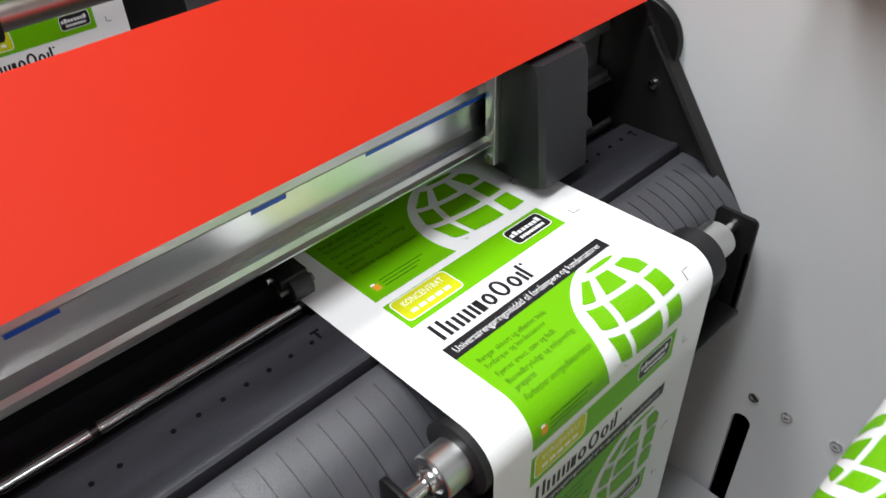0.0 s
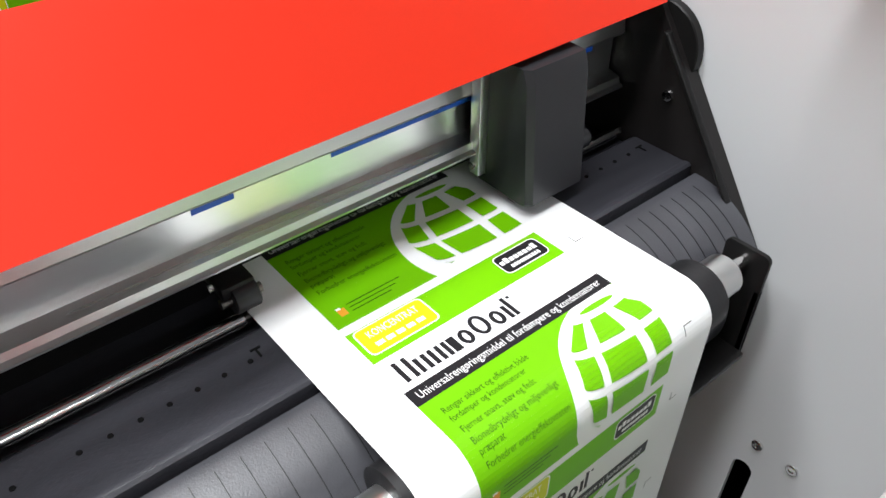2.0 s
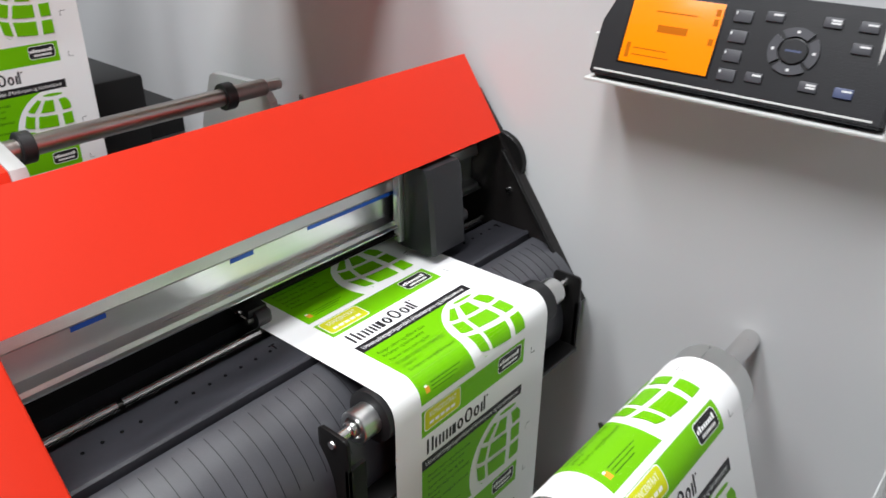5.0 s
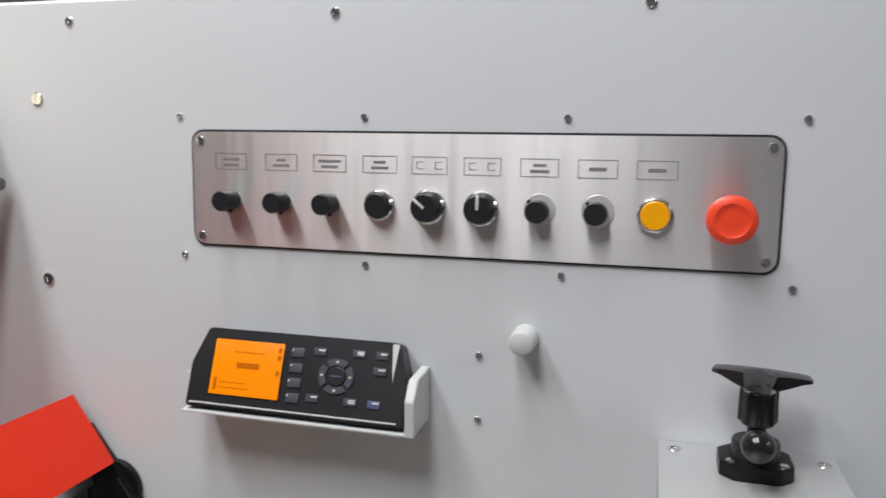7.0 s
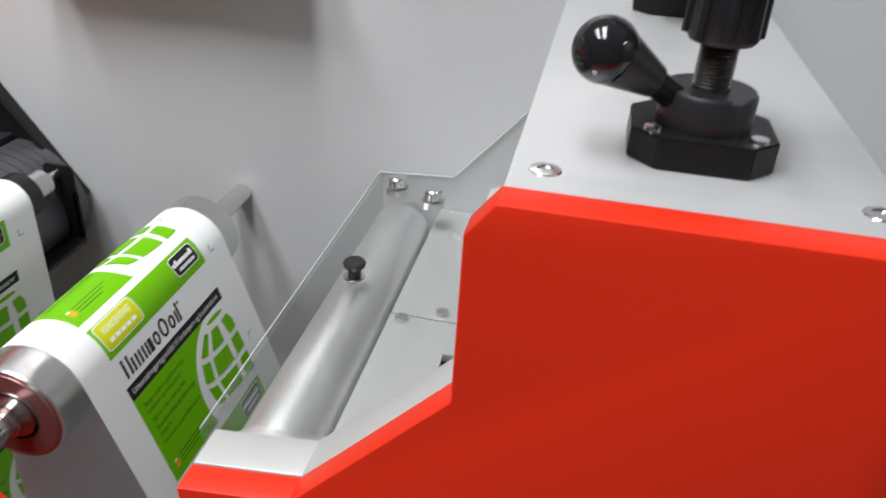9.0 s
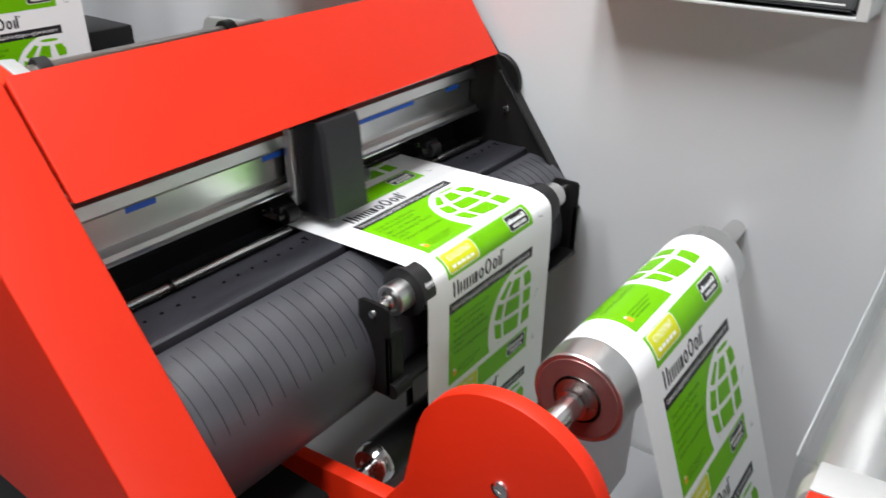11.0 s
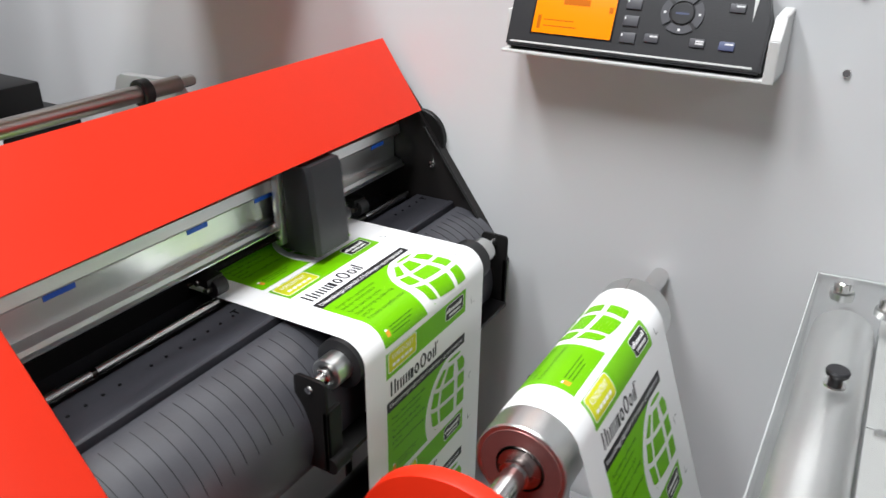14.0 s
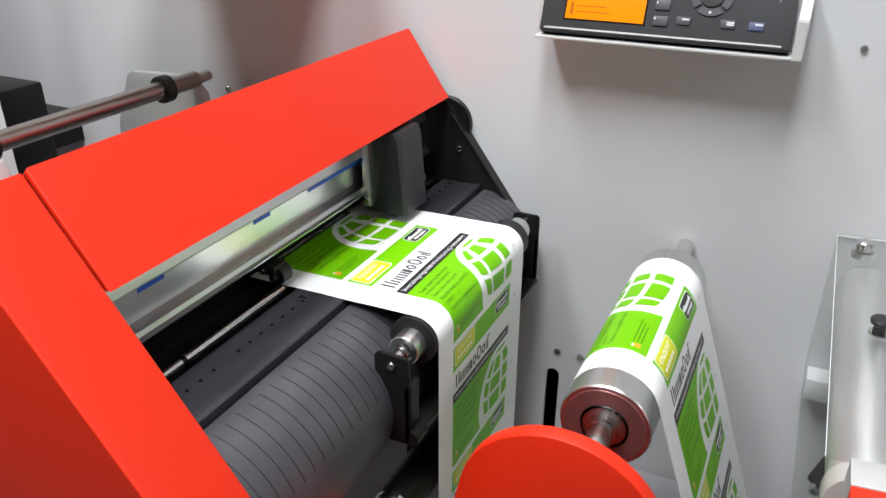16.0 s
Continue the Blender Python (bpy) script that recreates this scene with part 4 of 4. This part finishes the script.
def build_station():
    t = thing("slitter_station", "grey steel station with a red front plate", "machine station")
    prof = [(0.280, 0.80), (0.281, 1.0720), (0.3295, 1.0770), (0.3910, 1.1430), (0.3910, 1.2080), (0.4000, 1.2200), (0.5210, 1.2200), (0.5345, 1.2030), (0.5290, 0.80)]
    part("front_plate", prism(bmesh.new(), prof, -0.3430, -0.3285, bevel=0.0012), RED_PAINT, t, "red powder-coated front plate")
    low = [(x + 0.003 if 0.385 < x < 0.405 else x, min(z, 1.2120)) for x, z in prof]
    part("frame_plate", prism(bmesh.new(), low, -0.3282, -0.3070, bevel=0.0006), BASE_GREY, t, "light grey frame plate")
    top = part("top_plate", boxed(0.4000, 0.5235, -0.3282, -0.0008, 1.2150, 1.2190, bevel=0.0008), ALU_SATIN, t, "satin aluminium top plate")
    for x, y in ((0.4115, -0.3110), (0.5135, -0.3110), (0.4115, -0.016), (0.5135, -0.016)):
        part("plate_screw", turned([(1.2190, 0.0055), (1.2194, 0.0052), (1.2196, 0.0030), (1.2191, 0.0028)], (x, y, 0), "z", 22), CHROME, top)
    part("side_plate", boxed(0.4006, 0.4050, -0.3068, -0.0008, 0.80, 1.2148), BARE_METAL, t, "bare shiny metal side plate")
    part("side_plate", boxed(0.5172, 0.5220, -0.3068, -0.0008, 0.80, 1.2148), GREY_PAINT, t)
    for x0, x1, y0, y1 in ((0.3205, 0.4005, -0.1520, -0.0008), (0.3205, 0.3610, -0.3068, -0.1530), (0.3840, 0.4005, -0.3068, -0.1530), (0.3611, 0.3839, -0.1850, -0.1530), (0.3611, 0.3839, -0.3068, -0.2100)):
        part("base_plate", boxed(x0, x1, y0, y1, 1.0360, 1.0400), BASE_GREY, t, "grey base plate")
    part("base_wall", boxed(0.3205, 0.3230, -0.3068, -0.0008, 0.985, 1.0358), GREY_PAINT, t)
    # black sheet just below the opening paints its shade
    part("slot_shade", boxed(0.3600, 0.3850, -0.2110, -0.1840, 1.0300, 1.0340), RECESS_SHADE, t, "black sheet painting the shade of the base plate opening")
    for x, y in ((0.3520, -0.1450), (0.3290, -0.1580), (0.3500, -0.2550)):
        part("base_screw", turned([(1.0400, 0.0045), (1.0425, 0.004), (1.0428, 0.002)], (x, y, 0), "z", 16), CHROME, t)
    sen = part("sensor_block", boxed(0.3600, 0.3790, -0.0600, -0.0400, 1.0400, 1.0545, bevel=0.0015), GREY_LIGHT, t, "grey sensor block")
    part("yellow_tag", boxed(0.3640, 0.3760, -0.0510, -0.0480, 1.0546, 1.0580, bevel=0.0004), YELLOW_MARK, sen, "yellow plastic mark")
    bar = part("guide_bar", rod(bmesh.new(), (0.3830, -0.3068, 1.0880), (0.3830, -0.0650, 1.0880), 0.0062, 24), BARE_METAL, t, "bright round guide bar")
    part("bar_end", turned([(-0.0650, 0.0062), (-0.0640, 0.0085), (-0.0600, 0.0085), (-0.0590, 0.0075)], (0.3830, 0, 1.0880), seg=28), CHROME, bar)
    return t


build_station()


def build_handle(x, y, raised, wings, swing, lift):
    t = thing("pressure_handle", "black clamp lever and star knob on the steel top plate", "clamp handle", "pressure handles", m=pose(x, y, 1.2190))
    bm = bmesh.new()
    c, e = 0.009, 0.0240
    pts = [(-e + c, -0.021), (e - c, -0.021), (e, -0.021 + c), (e, 0.021 - c), (e - c, 0.021), (-e + c, 0.021), (-e, 0.021 - c), (-e, -0.021 + c)]
    f = bm.faces.new([bm.verts.new((a, b, 0)) for a, b in pts])
    r = bmesh.ops.extrude_face_region(bm, geom=[f])
    for v in r["geom"]:
        if isinstance(v, bmesh.types.BMVert):
            v.co.z = 0.011
    bmesh.ops.bevel(bm, geom=bm.edges[:], offset=0.0006, segments=2, affect="EDGES")
    part("base_block", bm, BLACK_SATIN, t)
    for a in (-0.017, 0.017):
        part("base_screw", turned([(0.011, 0.0034), (0.0122, 0.003), (0.0124, 0.0015)], (a, -0.013, 0), "z", 16), CHROME, t)
    part("collar", turned([(0.011, 0.0160), (0.022, 0.0160), (0.0235, 0.0150)], axis="z"), BLACK_PLASTIC, t)
    rings = [(0.0235, 0.0062)]
    for i in range(9 + round(raised / 0.0012)):
        z = 0.0245 + i * 0.0012
        rings += [(z, 0.0064), (z + 0.0006, 0.0056)]
    part("threaded_rod", turned(rings + [(0.040 + raised, 0.006)], axis="z", seg=24), DARK_STEEL, t)
    bm = turned([(0.036, 0.0105), (0.038, 0.0116), (0.060, 0.0110), (0.062, 0.0100)], axis="z", seg=24)
    stem = part("knob_stem", bm, BLACK_PLASTIC, t)
    stem.location.z = raised
    for i in range(8):
        a = i * math.pi / 4
        part("flute", rod(bmesh.new(), (0.0110 * math.cos(a), 0.0110 * math.sin(a), 0.038), (0.0105 * math.cos(a), 0.0105 * math.sin(a), 0.061), 0.0022, 8), BLACK_PLASTIC, stem)
    for a in (wings, wings + 120, wings + 240):
        m = pose(0, 0, 0, 0, 0, a)
        sub = bmesh.new()
        rows = []
        for wx, hw, z0, z1 in ((0.0, 0.0115, 0.060, 0.075), (0.014, 0.0100, 0.062, 0.0735), (0.026, 0.0085, 0.0645, 0.0715), (0.033, 0.0080, 0.065, 0.0700), (0.0355, 0.0050, 0.0658, 0.0693)):
            rows.append([sub.verts.new(m @ Vector(p)) for p in ((wx, -hw, z0 + 0.001), (wx, -hw, z1 - 0.002), (wx, 0, z1), (wx, hw, z1 - 0.002), (wx, hw, z0 + 0.001), (wx, 0, z0))])
        for p, q in zip(rows, rows[1:]):
            for i in range(6):
                sub.faces.new((p[i], p[(i + 1) % 6], q[(i + 1) % 6], q[i]))
        sub.faces.new(rows[0])
        sub.faces.new(rows[-1])
        part("grip_wing", sub, BLACK_GLOSS, t, smooth=50).location.z = raised
    lv = part("lever", rod(bmesh.new(), (-0.010, -0.004, 0.019), (-0.021, -0.010, 0.0255 + lift * 0.45), 0.0045, 16, 0.0048), BLACK_SATIN, t)
    part("lever_grip", rod(bmesh.new(), (-0.0190, -0.0090, 0.0245 + lift * 0.4), (-0.0360, -0.0150, 0.0325 + lift), 0.0055, 24, 0.0108), BLACK_PLASTIC, lv)
    bm = bmesh.new()
    bmesh.ops.create_uvsphere(bm, u_segments=28, v_segments=16, radius=0.0109)
    bmesh.ops.transform(bm, matrix=Matrix.Translation((-0.0363, -0.0152, 0.0328 + lift)), verts=bm.verts)
    part("lever_ball", bm, BLACK_GLOSS, lv)
    lv.rotation_euler.z = radians(swing)


BLACK_GLOSS = material("gloss_black_plastic", (0.012, 0.012, 0.013), 0.10, vary=0.2, scale=30, grain=300, bump=0.01)
build_handle(0.4610, -0.2780, 0.003, -62, 0, 0.003)
build_handle(0.4640, -0.0430, -0.001, 20, 62, 0.0)


def build_guard(mirror):
    """Roller under a clear sheet; mirror swaps the side of the station."""

    def mx(x):
        return 0.923 - x if mirror else x

    t = thing("guard_roller", "chrome roller under the clear guard", "roller")
    part("barrel", turned([(-0.285, 0.010), (-0.285, 0.0205), (-0.283, 0.0215), (-0.034, 0.0215), (-0.032, 0.020), (-0.032, 0.010)], (mx(0.297), 0, 1.0345), seg=56), ROLLER_STEEL, t)
    part("shaft", rod(bmesh.new(), (mx(0.297), -0.3068, 1.0345), (mx(0.297), -0.0008, 1.0345), 0.008), CHROME, t)
    part("end_collar", turned([(-0.300, 0.0225), (-0.290, 0.0235), (-0.286, 0.0235), (-0.286, 0.012)], (mx(0.297), 0, 1.0345), seg=40), STEEL, t)
    g = thing("acrylic_guard", "clear acrylic guard sheet over the roller", "machine guard")
    prof = [(0.2705, 0.9350), (0.2726, 0.9350), (0.2726, 1.0642), (0.3300, 1.0680), (0.3920, 1.1400), (0.3902, 1.1416), (0.3287, 1.0703), (0.2705, 1.0663)]
    sh = part("sheet", prism(bmesh.new(), [(mx(x), z) for x, z in prof], -0.3025, -0.0008), ACRYLIC, g)
    sh.visible_shadow = False
    # whitish strips paint the light caught in the sheet's polished edges
    part("edge_glint", boxed(mx(0.2702) - 0.0002, mx(0.2702) + 0.0002, -0.3025, -0.0010, 1.0645, 1.0660), EDGE_GLINT, g)
    bm = bmesh.new()
    rod(bm, (mx(0.3911), -0.0020, 1.1410), (mx(0.3295), -0.0020, 1.0694), 0.0006, 8)
    rod(bm, (mx(0.3295), -0.0020, 1.0694), (mx(0.2710), -0.0020, 1.0655), 0.0006, 8)
    part("edge_glint", bm, EDGE_GLINT, g)
    k = part("guard_knob", turned([(1.0655, 0.0042), (1.0715, 0.0040), (1.0730, 0.0065), (1.0755, 0.0071), (1.0768, 0.0062)], (mx(0.298), -0.157, 0), "z", 28), BLACK_PLASTIC, g, "small black mushroom knob")
    part("knob_seat", turned([(1.0655, 0.0068), (1.0667, 0.0065)], (mx(0.298), -0.157, 0), "z", 24), CHROME, k)
    for x, y in ((0.2900, -0.0240), (0.3210, -0.0370)):
        b = part("guard_bolt", turned([(1.0660, 0.0066), (1.0732, 0.0066), (1.0740, 0.0058)], (mx(x), y, 0), "z", 24), CHROME, g)
        part("bolt_seat", turned([(1.0600, 0.0085), (1.0655, 0.0085)], (mx(x), y, 0), "z", 24), ALUMINIUM, b)


def build_side_blocks():
    s = part("guide_block", boxed(0.2730, 0.3000, -0.0240, -0.0008, 0.9130, 0.9346, bevel=0.001), GREY_PAINT)
    tagged(s, "light grey steel block on the panel", "machine block")
    a = thing("swing_arm", "black steel arm with a socket bolt", "machine arm")
    part("arm", rod(bmesh.new(), (0.300, -0.052, 0.848), (0.325, -0.040, 0.925), 0.009, 20, 0.006), BLACK_SATIN, a)
    part("bolt", turned([(-0.064, 0.0050), (-0.070, 0.0050), (-0.0705, 0.0030), (-0.067, 0.0028)], (0.298, 0, 0.851), seg=20), CHROME, a)


build_guard(False)
build_guard(True)
build_side_blocks()

# ---- unit behind the plotter ----


def build_rear():
    t = thing("rear_shaft", "steel guide shaft with black rubber collars", "shaft")
    sh = part("shaft", rod(bmesh.new(), (-0.368, -0.325, 1.138), (-0.368, -0.050, 1.138), 0.0088, 28), SHAFT_STEEL, t)
    part("shaft_end", rod(bmesh.new(), (-0.368, -0.075, 1.138), (-0.368, -0.030, 1.138), 0.0060, 24), CHROME, t)
    for y in (-0.296, -0.096):
        part("collar", turned([(-0.006, 0.0095), (-0.006, 0.0128), (-0.005, 0.0138), (0.005, 0.0138), (0.006, 0.0128), (0.006, 0.0095)], (-0.368, y, 1.138), seg=36), RUBBER, t)
    b = thing("rear_bearing_plate", "light grey bearing plate behind the cutter", "machine plate")
    prof = [(-0.497, 1.02), (-0.497, 1.070), (-0.470, 1.132), (-0.462, 1.136), (-0.379, 1.139), (-0.362, 1.122), (-0.355, 1.02)]
    part("plate", prism(bmesh.new(), prof, -0.048, -0.038, bevel=0.001), ALU_SATIN, b)
    part("spacer", boxed(-0.42, -0.37, -0.038, -0.0008, 1.06, 1.10), BLACK_SATIN, b)
    n = thing("rear_red_cover", "red painted end cover with grey frame plate", "machine plate")
    prof = [(-0.420, 0.95), (-0.420, 1.132), (-0.405, 1.147), (-0.370, 1.154), (-0.318, 1.140), (-0.300, 1.10), (-0.300, 0.95)]
    part("cover", prism(bmesh.new(), prof, -0.362, -0.330, bevel=0.001), RED_PAINT, n)
    part("frame_plate", prism(bmesh.new(), prof, -0.3295, -0.316, bevel=0.0006), ALU_SATIN, n)
    u = thing("unwind_motor_box", "black motor housing beside the rear web", "motor")
    part("housing", boxed(-0.76, -0.60, -0.24, -0.058, 1.00, 1.112, bevel=0.004), BLACK_SATIN, u)
    part("foot", boxed(-0.74, -0.62, -0.058, -0.0008, 1.02, 1.06), BLACK_SATIN, u)
    w = thing("purple_cable", "thin purple cable on the motor housing", "cable")
    bm = bmesh.new()
    pts = [(-0.66, -0.20, 1.113), (-0.65, -0.18, 1.122), (-0.64, -0.16, 1.128), (-0.63, -0.14, 1.126), (-0.62, -0.125, 1.118), (-0.618, -0.12, 1.112)]
    for p, q in zip(pts, pts[1:]):
        rod(bm, p, q, 0.0025, 10)
    part("cord", bm, material("purple_sheath", (0.16, 0.03, 0.14), 0.5), w)
    g = thing("grey_clamp", "grey steel clamp block beside the rear web", "machine block")
    part("block", boxed(-0.50, -0.46, -0.43, -0.312, 1.149, 1.168, bevel=0.002), LOWER_GREY, g)
    part("stand", boxed(-0.49, -0.47, -0.43, -0.41, 0.001, 1.149), GREY_LIGHT, g)


build_rear()


def build_film_roll():
    t = thing("film_roll", "cream roll of laminating film on a shaft", "film roll")
    cx, cz, r = -0.290, 1.400, 0.098
    part("film", turned([(-0.275, 0.045), (-0.278, 0.075), (-0.275, r - 0.003), (-0.272, r), (-0.036, r), (-0.033, r - 0.003), (-0.036, 0.045)], (cx, 0, cz), seg=72), CREAM, t)
    part("shaft", rod(bmesh.new(), (cx, -0.30, cz), (cx, -0.0008, cz), 0.038, 32), STEEL, t)
    part("flange", turned([(-0.032, 0.070), (-0.024, 0.072), (-0.020, 0.070)], (cx, 0, cz), seg=48), DARK_STEEL, t)
    for i in range(10):
        a = i * math.pi / 5
        part("flange_bolt", rod(bmesh.new(), (cx + 0.092 * math.cos(a), -0.033, cz + 0.092 * math.sin(a)), (cx + 0.092 * math.cos(a), -0.012, cz + 0.092 * math.sin(a)), 0.006, 14), DARK_STEEL, t)


build_film_roll()

t = thing("film_core", "cream roll standing on the cabinet top", "film roll")
part("film", turned([(PANEL_TOP + 0.004, 0.042), (PANEL_TOP + 0.006, 0.044), (PANEL_TOP + 0.12, 0.044)], (-0.09, 0.07, 0), "z", 48), CREAM, t)
t = part("paper_sheet", boxed(-0.45, -0.035, 0.006, 0.20, PANEL_TOP - 0.0018, PANEL_TOP + 0.0038, bevel=0.0008), PAPER)
tagged(t, "white paper stack on the cabinet top", "paper")

# ---- movement ----
# where the black title bar of a label stands along the flat web, time by time
WEB_AT = [
    (0.0, -0.029), (0.2, -0.027), (0.5, -0.023), (0.75, -0.028), (1.0, -0.021), (1.25, -0.027), (1.5, -0.025), (2.0, -0.021), (2.5, -0.020), (3.0, -0.018), (3.5, -0.024), (4.0, -0.018), (4.2, -0.022),
    (5.2, -0.038), (6.3, -0.055), (7.5, -0.053), (9.0, -0.043), (9.6, -0.038), (9.8, -0.038), (9.9, -0.054), (10.0, -0.070), (10.1, -0.094), (10.2, -0.092), (11.2, -0.058),
    (12.3, -0.043), (12.5, -0.042), (12.7, -0.034), (12.9, -0.043), (13.0, -0.065), (13.1, -0.086), (13.2, -0.106), (13.3, -0.133), (13.4, -0.155), (13.5, -0.156), (13.6, -0.153), (13.8, -0.153),
    (14.0, -0.156), (14.1, -0.136), (14.2, -0.112), (14.3, -0.086), (14.4, -0.068), (14.5, -0.047), (14.6, -0.024), (14.7, -0.022), (15.0, -0.023), (15.2, -0.058), (15.5, -0.067), (15.75, -0.043), (16.0, -0.021),
]
# where the middle of the carriage stands across the web
CARRIAGE_AT = [
    (0.0, -0.104), (1.0, -0.102), (1.5, -0.101), (2.0, -0.106), (3.0, -0.107), (3.5, -0.109), (4.2, -0.107), (5.2, -0.10), (6.3, -0.112), (8.0, -0.16), (10.1, -0.283), (10.2, -0.284), (11.2, -0.22),
    (12.3, -0.170), (12.5, -0.212), (12.7, -0.254), (12.9, -0.274), (13.1, -0.276), (13.5, -0.276), (13.6, -0.252), (13.8, -0.205), (14.0, -0.172), (14.2, -0.162), (14.4, -0.161), (14.6, -0.150), (14.7, -0.148), (15.0, -0.114), (15.2, -0.105), (15.5, -0.107), (16.0, -0.113),
]


def motions():
    walk(CARRIAGE, [(t, pose(0, y, 0)) for t, y in CARRIAGE_AT])
    for ob, s in STRIPS_A:
        walk(ob, [(t, RUN_A.lay(s + x - (RX - FLAT) - PITCH, WEB_NEAR)) for t, x in WEB_AT])


motions()
